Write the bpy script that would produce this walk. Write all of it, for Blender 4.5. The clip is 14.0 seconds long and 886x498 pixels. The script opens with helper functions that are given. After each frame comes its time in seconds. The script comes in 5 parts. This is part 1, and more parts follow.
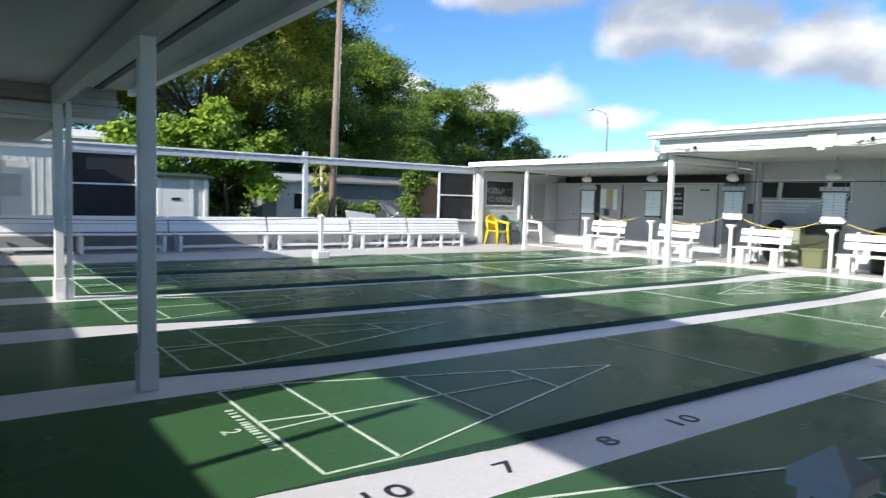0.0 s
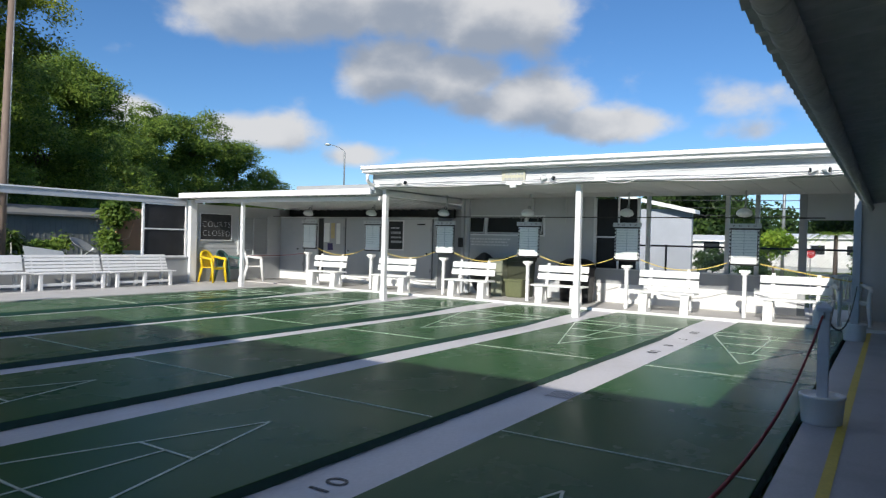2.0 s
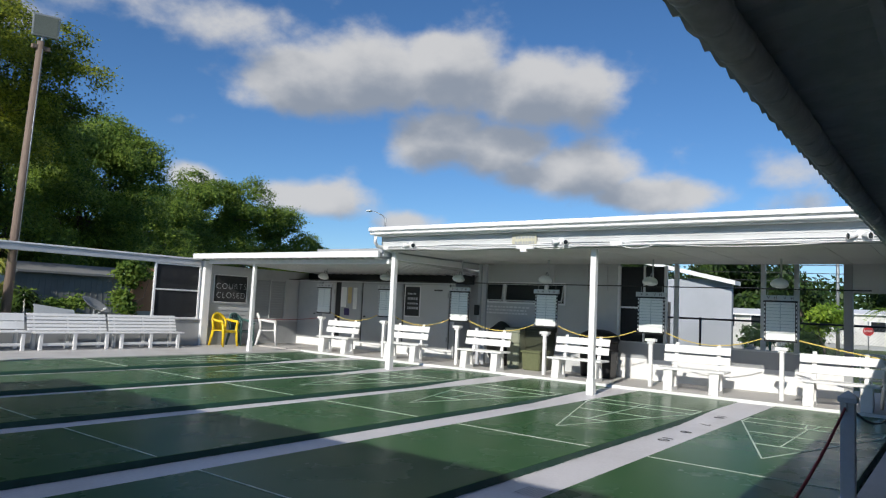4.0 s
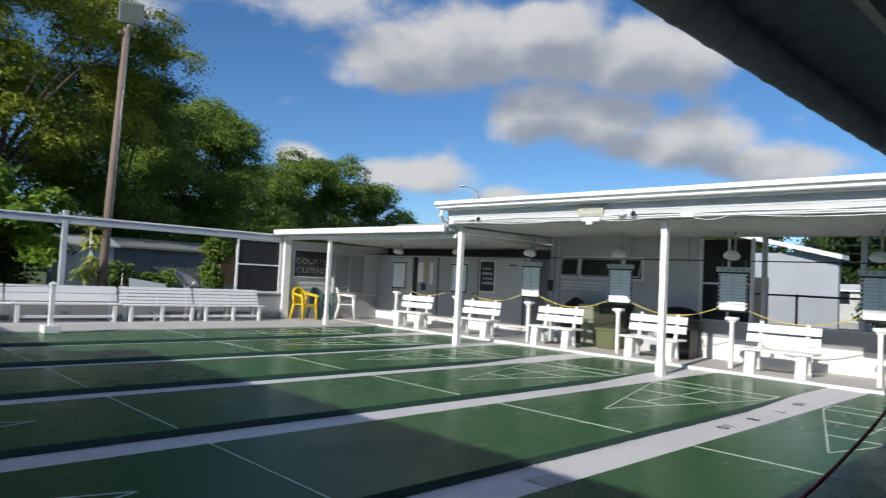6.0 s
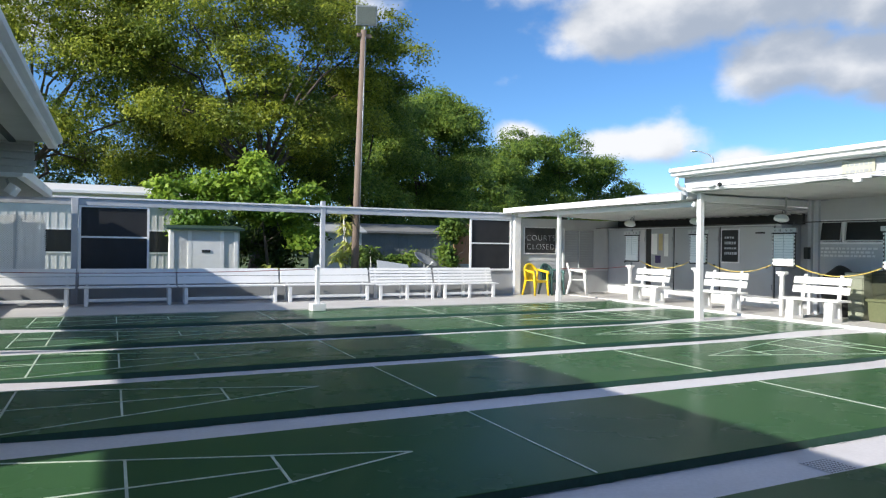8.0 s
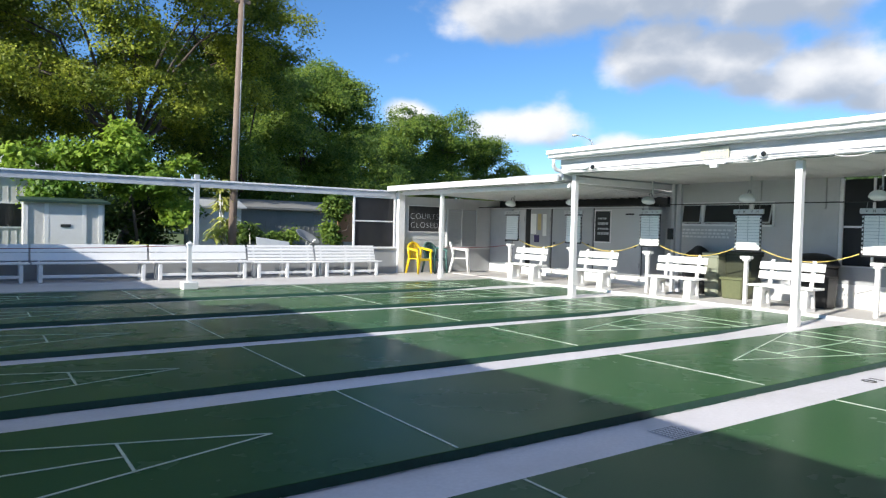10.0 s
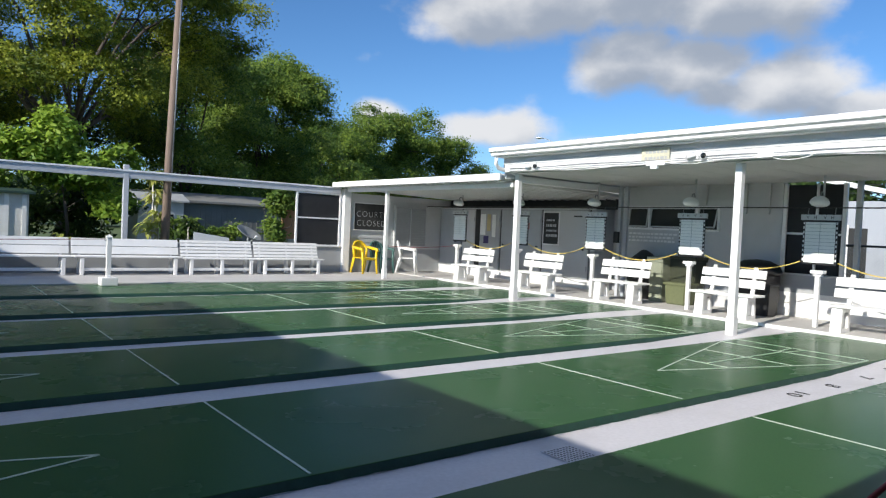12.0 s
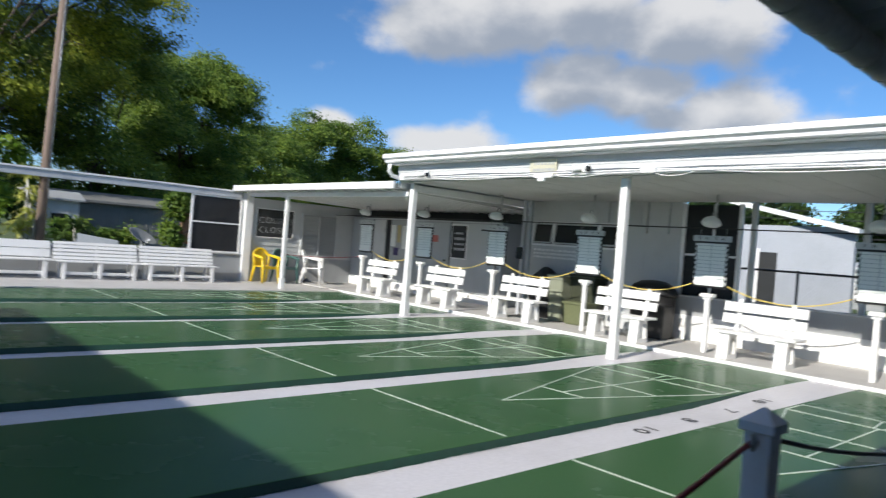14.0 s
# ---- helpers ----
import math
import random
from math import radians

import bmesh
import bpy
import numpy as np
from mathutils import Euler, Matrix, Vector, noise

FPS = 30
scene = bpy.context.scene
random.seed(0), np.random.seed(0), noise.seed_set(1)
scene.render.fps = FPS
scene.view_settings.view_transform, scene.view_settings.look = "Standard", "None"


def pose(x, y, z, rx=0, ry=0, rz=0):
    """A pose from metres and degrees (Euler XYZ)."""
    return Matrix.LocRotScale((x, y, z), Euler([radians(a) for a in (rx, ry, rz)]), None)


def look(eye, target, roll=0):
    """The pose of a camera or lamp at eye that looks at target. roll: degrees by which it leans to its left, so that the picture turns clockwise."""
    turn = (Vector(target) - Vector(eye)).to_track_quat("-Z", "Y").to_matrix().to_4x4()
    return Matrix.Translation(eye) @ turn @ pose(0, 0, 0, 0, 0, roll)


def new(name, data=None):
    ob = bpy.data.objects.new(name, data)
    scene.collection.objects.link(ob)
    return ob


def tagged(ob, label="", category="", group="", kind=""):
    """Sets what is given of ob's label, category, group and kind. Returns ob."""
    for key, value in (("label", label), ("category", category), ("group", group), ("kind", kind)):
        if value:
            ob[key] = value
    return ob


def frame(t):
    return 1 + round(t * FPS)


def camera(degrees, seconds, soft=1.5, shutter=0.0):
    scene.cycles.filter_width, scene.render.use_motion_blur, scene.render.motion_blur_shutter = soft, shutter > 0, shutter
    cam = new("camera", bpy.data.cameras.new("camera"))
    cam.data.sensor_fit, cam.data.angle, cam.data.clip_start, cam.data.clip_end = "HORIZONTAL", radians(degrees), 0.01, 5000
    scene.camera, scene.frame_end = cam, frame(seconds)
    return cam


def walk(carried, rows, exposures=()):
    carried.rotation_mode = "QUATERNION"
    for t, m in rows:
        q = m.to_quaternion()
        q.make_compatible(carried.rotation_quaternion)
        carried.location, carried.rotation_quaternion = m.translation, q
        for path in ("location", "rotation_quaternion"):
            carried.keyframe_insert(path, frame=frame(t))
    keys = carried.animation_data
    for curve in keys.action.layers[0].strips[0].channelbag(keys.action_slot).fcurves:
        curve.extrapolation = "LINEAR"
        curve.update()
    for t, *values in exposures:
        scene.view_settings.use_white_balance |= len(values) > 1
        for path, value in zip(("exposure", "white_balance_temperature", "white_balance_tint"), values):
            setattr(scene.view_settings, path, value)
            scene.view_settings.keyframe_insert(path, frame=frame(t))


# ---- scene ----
cam = camera(65.8, 14.0, soft=1.2, shutter=0.3)
PATH = [
    (0, (0.163, -0.074, 1.425), (1.33, 1.544, 1.281), 1.6),
    (0.5, (0.374, -0.057, 1.415), (1.684, 1.452, 1.331), 2.6),
    (1, (0.59, -0.054, 1.386), (1.97, 1.391, 1.306), 2.1),
    (1.5, (0.855, -0.07, 1.425), (2.359, 1.246, 1.353), 2.8),
    (2, (1.174, -0.098, 1.441), (2.846, 0.999, 1.417), 1.5),
    (2.5, (1.527, -0.152, 1.436), (3.145, 1.022, 1.492), 6.2),
    (3, (1.838, -0.213, 1.439), (3.451, 0.967, 1.526), 3.1),
    (3.2, (1.941, -0.222, 1.437), (3.525, 0.983, 1.632), 3.3),
    (5.3, (2.963, -0.458, 1.44), (4.528, 0.785, 1.507), 2.0),
    (5.5, (3.024, -0.507, 1.446), (4.559, 0.774, 1.51), 3.1),
    (6, (3.12, -0.606, 1.473), (4.515, 0.824, 1.556), 2.9),
    (6.5, (3.04, -0.569, 1.463), (4.187, 1.069, 1.492), 0.9),
    (7, (2.978, -0.534, 1.448), (3.782, 1.297, 1.435), 0.8),
    (7.2, (2.968, -0.529, 1.447), (3.81, 1.285, 1.464), 0.1),
    (9.3, (3.022, -0.529, 1.448), (3.927, 1.253, 1.362), 1.8),
    (9.5, (3.04, -0.497, 1.443), (4.054, 1.225, 1.366), 1.4),
    (10, (3.167, -0.533, 1.433), (4.316, 1.103, 1.37), 1.4),
    (10.5, (3.286, -0.595, 1.424), (4.473, 1.015, 1.439), 2.3),
    (11, (3.4, -0.538, 1.419), (4.708, 0.974, 1.348), 2.2),
    (11.5, (3.736, -0.453, 1.427), (4.956, 1.131, 1.488), 3.1),
    (12, (4.012, -0.443, 1.415), (5.236, 1.138, 1.357), 2.6),
    (12.5, (4.317, -0.501, 1.435), (5.437, 1.157, 1.414), 2.4),
    (13, (4.598, -0.454, 1.473), (5.744, 1.186, 1.483), 2.9),
    (13.5, (4.974, -0.453, 1.45), (6.143, 1.169, 1.443), 1.3),
    (14, (5.433, -0.57, 1.455), (6.768, 0.919, 1.443), 4.5),
]
walk(cam, [(t, look(eye, target, roll)) for t, eye, target, roll in PATH],
     [(0, 0.56), (1.0, 0.32), (2.0, -0.05), (3.0, -0.2), (5.5, -0.3), (6.0, -0.2), (6.5, 0.0), (7.0, 0.13), (9.3, 0.62), (10.0, 0.48), (11.0, 0.12), (12.5, 0.15), (14.0, 0.05)])

# ---- world, sun ----
SUN_DIR = Vector((1.85, 0.385, -1.0))          # the way the light travels
world = bpy.data.worlds.new("world")
scene.world = world
world.use_nodes = True
wn = world.node_tree
sky = wn.nodes.new("ShaderNodeTexSky")
sky.sky_type = "NISHITA"
sky.sun_disc = False
sky.sun_elevation = math.atan2(1.0, math.hypot(1.85, 0.385))
sky.sun_rotation = math.atan2(-1.85, -0.385)
sky.air_density, sky.dust_density, sky.ozone_density = 0.9, 0.0, 6.5
wn.nodes["Background"].inputs["Strength"].default_value = 0.13
deep = wn.nodes.new("ShaderNodeHueSaturation")
deep.inputs["Saturation"].default_value, deep.inputs["Value"].default_value = 1.07, 0.98
wn.links.new(sky.outputs["Color"], deep.inputs["Color"])
wn.links.new(deep.outputs["Color"], wn.nodes["Background"].inputs["Color"])
sun = bpy.data.lights.new("sun", "SUN")
sun.energy, sun.angle, sun.color = 5.6, radians(0.6), (1.0, 0.95, 0.87)
sun_ob = new("sun", sun)
sun_ob.matrix_world = look((-40, -10, 25), Vector((-40, -10, 25)) + SUN_DIR)


# ---- materials ----
def material(name, color, rough=0.6, metal=0.0, vary=0.12, grain=40.0, bump=0.15, stain=None, stain_scale=1.2, island=0.0, coat=0.0,
             spec=0.5, grain_stretch=(1, 1, 1), obrandom=0.0):
    """A principled surface with fine grain, broad stains and relief, sized in metres."""
    m = bpy.data.materials.new(name)
    m.use_nodes = True
    t = m.node_tree
    n, k = t.nodes, t.links
    p = n["Principled BSDF"]
    p.inputs["Metallic"].default_value = metal
    p.inputs["Specular IOR Level"].default_value = spec
    p.inputs["Coat Weight"].default_value = coat
    p.inputs["Coat Roughness"].default_value = 0.12
    co = n.new("ShaderNodeTexCoord")
    mp = n.new("ShaderNodeMapping")
    mp.inputs["Scale"].default_value = grain_stretch
    k.new(co.outputs["Object"], mp.inputs["Vector"])
    fine = n.new("ShaderNodeTexNoise")
    fine.inputs["Scale"].default_value, fine.inputs["Detail"].default_value = grain, 6
    k.new(mp.outputs["Vector"], fine.inputs["Vector"])
    broad = n.new("ShaderNodeTexNoise")
    broad.inputs["Scale"].default_value, broad.inputs["Detail"].default_value, broad.inputs["Roughness"].default_value = stain_scale, 5, 0.65
    k.new(co.outputs["Object"], broad.inputs["Vector"])
    hsv = n.new("ShaderNodeHueSaturation")
    hsv.inputs["Color"].default_value = (*color, 1)
    r1 = n.new("ShaderNodeMapRange")
    r1.inputs["From Min"].default_value, r1.inputs["From Max"].default_value = 0.3, 0.7
    r1.inputs["To Min"].default_value, r1.inputs["To Max"].default_value = 1 - vary, 1 + vary
    k.new(fine.outputs["Fac"], r1.inputs["Value"])
    value = r1.outputs["Result"]
    if island or obrandom:
        src = n.new("ShaderNodeNewGeometry").outputs["Random Per Island"] if island else n.new("ShaderNodeObjectInfo").outputs["Random"]
        r2 = n.new("ShaderNodeMapRange")
        a = island or obrandom
        r2.inputs["To Min"].default_value, r2.inputs["To Max"].default_value = 1 - a, 1 + a
        k.new(src, r2.inputs["Value"])
        mul = n.new("ShaderNodeMath")
        mul.operation = "MULTIPLY"
        k.new(value, mul.inputs[0])
        k.new(r2.outputs["Result"], mul.inputs[1])
        value = mul.outputs["Value"]
    k.new(value, hsv.inputs["Value"])
    colour = hsv.outputs["Color"]
    mix = n.new("ShaderNodeMix")
    mix.data_type = "RGBA"
    sc = stain if stain else tuple(c * 0.72 for c in color)
    mix.inputs[7].default_value = (*sc, 1)
    r3 = n.new("ShaderNodeMapRange")
    r3.inputs["From Min"].default_value, r3.inputs["From Max"].default_value = 0.48, 0.75
    r3.inputs["To Max"].default_value = 0.65
    k.new(broad.outputs["Fac"], r3.inputs["Value"])
    k.new(r3.outputs["Result"], mix.inputs[0])
    k.new(colour, mix.inputs[6])
    k.new(mix.outputs[2], p.inputs["Base Color"])
    rr = n.new("ShaderNodeMapRange")
    rr.inputs["To Min"].default_value, rr.inputs["To Max"].default_value = max(rough - 0.12, 0.03), min(rough + 0.12, 1)
    k.new(broad.outputs["Fac"], rr.inputs["Value"])
    k.new(rr.outputs["Result"], p.inputs["Roughness"])
    if bump:
        b = n.new("ShaderNodeBump")
        b.inputs["Strength"].default_value, b.inputs["Distance"].default_value = bump, 0.004
        k.new(fine.outputs["Fac"], b.inputs["Height"])
        k.new(b.outputs["Normal"], p.inputs["Normal"])
    return m


def leaf_material(name, color, tip, through_light=0.35):
    m = bpy.data.materials.new(name)
    m.use_nodes = True
    t = m.node_tree
    n, k = t.nodes, t.links
    p = n["Principled BSDF"]
    p.inputs["Roughness"].default_value = 0.5
    p.inputs["Specular IOR Level"].default_value = 0.3
    geo = n.new("ShaderNodeNewGeometry")
    co = n.new("ShaderNodeTexCoord")
    noi = n.new("ShaderNodeTexNoise")
    noi.inputs["Scale"].default_value, noi.inputs["Detail"].default_value = 0.5, 3
    k.new(co.outputs["Object"], noi.inputs["Vector"])
    add = n.new("ShaderNodeMath")
    add.operation = "MULTIPLY"
    k.new(geo.outputs["Random Per Island"], add.inputs[0])
    r = n.new("ShaderNodeMapRange")
    r.inputs["From Min"].default_value, r.inputs["From Max"].default_value, r.inputs["To Max"].default_value = 0.35, 0.62, 1.9
    k.new(noi.outputs["Fac"], r.inputs["Value"])
    k.new(r.outputs["Result"], add.inputs[1])
    mix = n.new("ShaderNodeMix")
    mix.data_type = "RGBA"
    mix.inputs[6].default_value, mix.inputs[7].default_value = (*color, 1), (*tip, 1)
    k.new(add.outputs["Value"], mix.inputs[0])
    k.new(mix.outputs[2], p.inputs["Base Color"])
    tr = n.new("ShaderNodeBsdfTranslucent")
    k.new(mix.outputs[2], tr.inputs["Color"])
    ms = n.new("ShaderNodeMixShader")
    ms.inputs["Fac"].default_value = through_light
    k.new(p.outputs["BSDF"], ms.inputs[1])
    k.new(tr.outputs["BSDF"], ms.inputs[2])
    k.new(ms.outputs["Shader"], n["Material Output"].inputs["Surface"])
    return m


def mesh_screen_material(name, color, open_share):
    """Woven insect screen: thin dark threads with fine gaps."""
    m = bpy.data.materials.new(name)
    m.use_nodes = True
    t = m.node_tree
    n, k = t.nodes, t.links
    p = n["Principled BSDF"]
    p.inputs["Base Color"].default_value = (*color, 1)
    p.inputs["Roughness"].default_value = 0.75
    tr = n.new("ShaderNodeBsdfTransparent")
    co = n.new("ShaderNodeTexCoord")
    noi = n.new("ShaderNodeTexNoise")
    noi.inputs["Scale"].default_value, noi.inputs["Detail"].default_value = 2.5, 4
    k.new(co.outputs["Object"], noi.inputs["Vector"])
    r = n.new("ShaderNodeMapRange")
    r.inputs["From Min"].default_value, r.inputs["From Max"].default_value = 0.35, 0.65
    r.inputs["To Min"].default_value, r.inputs["To Max"].default_value = open_share - 0.06, open_share + 0.06
    k.new(noi.outputs["Fac"], r.inputs["Value"])
    ms = n.new("ShaderNodeMixShader")
    k.new(r.outputs["Result"], ms.inputs["Fac"])
    k.new(p.outputs["BSDF"], ms.inputs[1])
    k.new(tr.outputs["BSDF"], ms.inputs[2])
    k.new(ms.outputs["Shader"], n["Material Output"].inputs["Surface"])
    return m


GREEN = material("court green paint", (0.045, 0.112, 0.046), 0.26, vary=0.05, grain=55, bump=0.04, stain=(0.038, 0.096, 0.043), stain_scale=0.7, spec=0.03)
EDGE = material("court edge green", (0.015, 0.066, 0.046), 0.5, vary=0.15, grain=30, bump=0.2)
ALLEY = material("alley white paint", (0.66, 0.64, 0.66), 0.45, vary=0.06, grain=30, bump=0.2, stain=(0.50, 0.48, 0.48), stain_scale=1.1)
LINE = material("line paint", (0.58, 0.67, 0.56), 0.4, vary=0.1, grain=20, bump=0.1, stain=(0.35, 0.45, 0.36), stain_scale=3)
WHITE = material("white paint", (0.80, 0.80, 0.79), 0.45, vary=0.03, grain=60, bump=0.12, stain=(0.68, 0.67, 0.64), stain_scale=2.0, obrandom=0.03)
PVC = material("white aluminium", (0.80, 0.80, 0.80), 0.35, vary=0.02, grain=20, bump=0.03, stain=(0.70, 0.70, 0.69), stain_scale=1.5)
GREYPOST = material("grey post paint", (0.46, 0.48, 0.51), 0.5, vary=0.05, grain=40, bump=0.1)
WALL = material("pale grey wall paint", (0.53, 0.545, 0.55), 0.6, vary=0.04, grain=70, bump=0.2, stain=(0.43, 0.44, 0.44), stain_scale=0.9)
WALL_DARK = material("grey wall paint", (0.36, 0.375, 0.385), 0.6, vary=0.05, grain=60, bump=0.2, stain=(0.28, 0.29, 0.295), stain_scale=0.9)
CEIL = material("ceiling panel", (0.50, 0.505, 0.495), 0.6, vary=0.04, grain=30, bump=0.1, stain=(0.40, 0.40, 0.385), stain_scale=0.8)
CANOPY = material("weathered canopy sheet", (0.38, 0.42, 0.41), 0.6, vary=0.12, grain=12, bump=0.3, stain=(0.25, 0.27, 0.26), stain_scale=1.0)
PIPE = material("grey wrapped pipe", (0.50, 0.51, 0.49), 0.6, vary=0.1, grain=30, bump=0.3, stain=(0.34, 0.34, 0.32), stain_scale=3)
METAL = material("dull galvanised metal", (0.30, 0.32, 0.33), 0.45, metal=0.6, vary=0.1, grain=25, bump=0.1)
CONCRETE = material("painted concrete", (0.52, 0.505, 0.485), 0.7, vary=0.08, grain=50, bump=0.3, stain=(0.38, 0.365, 0.34), stain_scale=0.8)
WALKWAY = material("grey walkway paint", (0.38, 0.39, 0.43), 0.5, vary=0.07, grain=40, bump=0.25, stain=(0.22, 0.23, 0.26), stain_scale=0.9)
YELLOW = material("yellow line paint", (0.62, 0.50, 0.08), 0.5, vary=0.1, grain=30)
BLACK = material("black paint", (0.012, 0.012, 0.013), 0.45, vary=0.15, grain=30, bump=0.1)
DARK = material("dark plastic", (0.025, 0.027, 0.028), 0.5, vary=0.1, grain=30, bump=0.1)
DARKGLASS = material("dark window glass", (0.02, 0.023, 0.025), 0.08, vary=0.03, grain=5, bump=0.0)
WOOD = material("weathered pole wood", (0.19, 0.14, 0.11), 0.8, vary=0.25, grain=18, bump=0.5, stain=(0.15, 0.11, 0.08), grain_stretch=(3, 3, 0.15))
BARK = material("bark", (0.085, 0.068, 0.056), 0.9, vary=0.3, grain=9, bump=0.8, stain=(0.08, 0.065, 0.055), grain_stretch=(1, 1, 0.3))
ROPEPOST = material("pale grey post paint", (0.66, 0.67, 0.70), 0.5, vary=0.04, grain=40, bump=0.1, stain=(0.54, 0.55, 0.58), stain_scale=2.5)
WALL_COOL = material("cool grey panel paint", (0.40, 0.425, 0.44), 0.55, vary=0.04, grain=60, bump=0.15, stain=(0.33, 0.35, 0.365), stain_scale=1.4)
SLATE = material("chalkboard", (0.022, 0.024, 0.026), 0.6, vary=0.2, grain=8, bump=0.05, stain=(0.05, 0.05, 0.05), stain_scale=3)
CHALK = material("chalk", (0.48, 0.50, 0.52), 0.9, vary=0.25, grain=60, bump=0.1)
CARD = material("score sheet card", (0.82, 0.85, 0.83), 0.6, vary=0.02, grain=40, bump=0.05)
CARD_LINE = material("score sheet grid", (0.34, 0.40, 0.42), 0.7, vary=0.05, grain=40, bump=0)
CHAIR_YELLOW = material("yellow plastic", (0.80, 0.56, 0.02), 0.35, vary=0.03, grain=30, bump=0.05)
CHAIR_GREEN = material("dark green plastic", (0.06, 0.135, 0.125), 0.4, vary=0.05, grain=30, bump=0.05)
BIN_OLIVE = material("olive bin", (0.125, 0.140, 0.070), 0.5, vary=0.08, grain=25, bump=0.1)
ROPE_YELLOW = material("yellow rope", (0.66, 0.50, 0.13), 0.7, vary=0.2, grain=150, bump=0.3)
ROPE_RED = material("dark red rope", (0.22, 0.012, 0.018), 0.7, vary=0.2, grain=150, bump=0.3)
LAMPSHADE = material("lamp enamel", (0.74, 0.76, 0.75), 0.35, vary=0.03, grain=30, bump=0.03)
ORANGE = material("orange stucco", (0.55, 0.30, 0.17), 0.85, vary=0.08, grain=60, bump=0.3, stain=(0.45, 0.24, 0.14))
LEAF_OAK = leaf_material("oak leaves", (0.100, 0.150, 0.020), (0.390, 0.430, 0.048), 0.46)
# darkened leaf colour: the shade below the oaks is put into it
LEAF_SHADE = leaf_material("shade-dark leaves", (0.022, 0.052, 0.014), (0.085, 0.135, 0.028))
LEAF_MID = leaf_material("mid green leaves", (0.058, 0.125, 0.022), (0.240, 0.335, 0.052), 0.42)
LEAF_FAR = leaf_material("far leaves", (0.022, 0.052, 0.016), (0.065, 0.115, 0.025))
LEAF_BRIGHT = leaf_material("bright leaves", (0.120, 0.230, 0.028), (0.340, 0.470, 0.055), 0.45)
LEAF_YELLOW = leaf_material("variegated leaves", (0.30, 0.36, 0.07), (0.62, 0.60, 0.18))
GRASS = material("grass", (0.075, 0.115, 0.030), 0.9, vary=0.35, grain=25, bump=0.6, stain=(0.13, 0.12, 0.06), stain_scale=0.3)
SCREEN = mesh_screen_material("dark insect screen", (0.016, 0.018, 0.022), 0.05)
ASPHALT = material("asphalt", (0.06, 0.06, 0.062), 0.85, vary=0.2, grain=60, bump=0.4)
TRAILER = material("trailer siding", (0.62, 0.62, 0.60), 0.5, vary=0.04, grain=20, bump=0.1, stain=(0.45, 0.44, 0.42))
GREENMETAL = material("green fence vinyl", (0.015, 0.12, 0.075), 0.45, vary=0.1, grain=30)
RED = material("red enamel", (0.45, 0.02, 0.02), 0.4, vary=0.05, grain=20)


# ---- builders ----
def box(bm, x0, x1, y0, y1, z0, z1, bevel=0.0):
    vs = [bm.verts.new((x, y, z)) for x in (x0, x1) for y in (y0, y1) for z in (z0, z1)]
    fs = [bm.faces.new([vs[i] for i in f]) for f in ((0, 1, 3, 2), (4, 6, 7, 5), (0, 4, 5, 1), (2, 3, 7, 6), (0, 2, 6, 4), (1, 5, 7, 3))]
    if bevel:
        es = list({e for f in fs for e in f.edges})
        bmesh.ops.bevel(bm, geom=es, offset=bevel, segments=2, affect="EDGES", profile=0.5)


def tilted_box(bm, m, sx, sy, sz, bevel=0.0):
    """A box of that size, centred on the pose m."""
    b2 = bmesh.new()
    box(b2, -sx / 2, sx / 2, -sy / 2, sy / 2, -sz / 2, sz / 2, bevel)
    b2.transform(m)
    me = bpy.data.meshes.new("tmp")
    b2.to_mesh(me)
    b2.free()
    bm.from_mesh(me)
    bpy.data.meshes.remove(me)


def tube(bm, points, radii, n=10, caps=True):
    """A round bar through points, with one radius or one for each point."""
    pts = [Vector(p) for p in points]
    if not hasattr(radii, "__len__"):
        radii = [radii] * len(pts)
    rings = []
    for i, p in enumerate(pts):
        d = (pts[min(i + 1, len(pts) - 1)] - pts[max(i - 1, 0)]).normalized()
        q = d.to_track_quat("Z", "Y")
        rings.append([bm.verts.new(p + q @ Vector((radii[i] * math.cos(a), radii[i] * math.sin(a), 0)))
                      for a in (2 * math.pi * j / n for j in range(n))])
    for a, b in zip(rings, rings[1:]):
        for j in range(n):
            bm.faces.new((a[j], a[(j + 1) % n], b[(j + 1) % n], b[j])).smooth = True
    if caps:
        bm.faces.new(rings[0][::-1])
        bm.faces.new(rings[-1])


def lathe(bm, profile, n=20, centre=(0, 0)):
    """A turned shape from (radius, height) pairs, upwards."""
    rings = [[bm.verts.new((centre[0] + r * math.cos(2 * math.pi * j / n), centre[1] + r * math.sin(2 * math.pi * j / n), z)) for j in range(n)]
             for r, z in profile]
    for a, b in zip(rings, rings[1:]):
        for j in range(n):
            bm.faces.new((a[j], a[(j + 1) % n], b[(j + 1) % n], b[j])).smooth = True
    bm.faces.new(rings[0][::-1])
    bm.faces.new(rings[-1])


def extrude_profile(bm, pts, axis, lo, hi):
    """A closed outline of (a, b) pairs pulled along an axis: x pulls (y, z), y pulls (x, z)."""
    def at(a, b, s):
        return (s, a, b) if axis == "x" else (a, s, b)
    r0 = [bm.verts.new(at(a, b, lo)) for a, b in pts]
    r1 = [bm.verts.new(at(a, b, hi)) for a, b in pts]
    n = len(pts)
    for i in range(n):
        bm.faces.new((r0[i], r0[(i + 1) % n], r1[(i + 1) % n], r1[i]))
    bm.faces.new(r0[::-1])
    bm.faces.new(r1)
    bmesh.ops.recalc_face_normals(bm, faces=bm.faces)


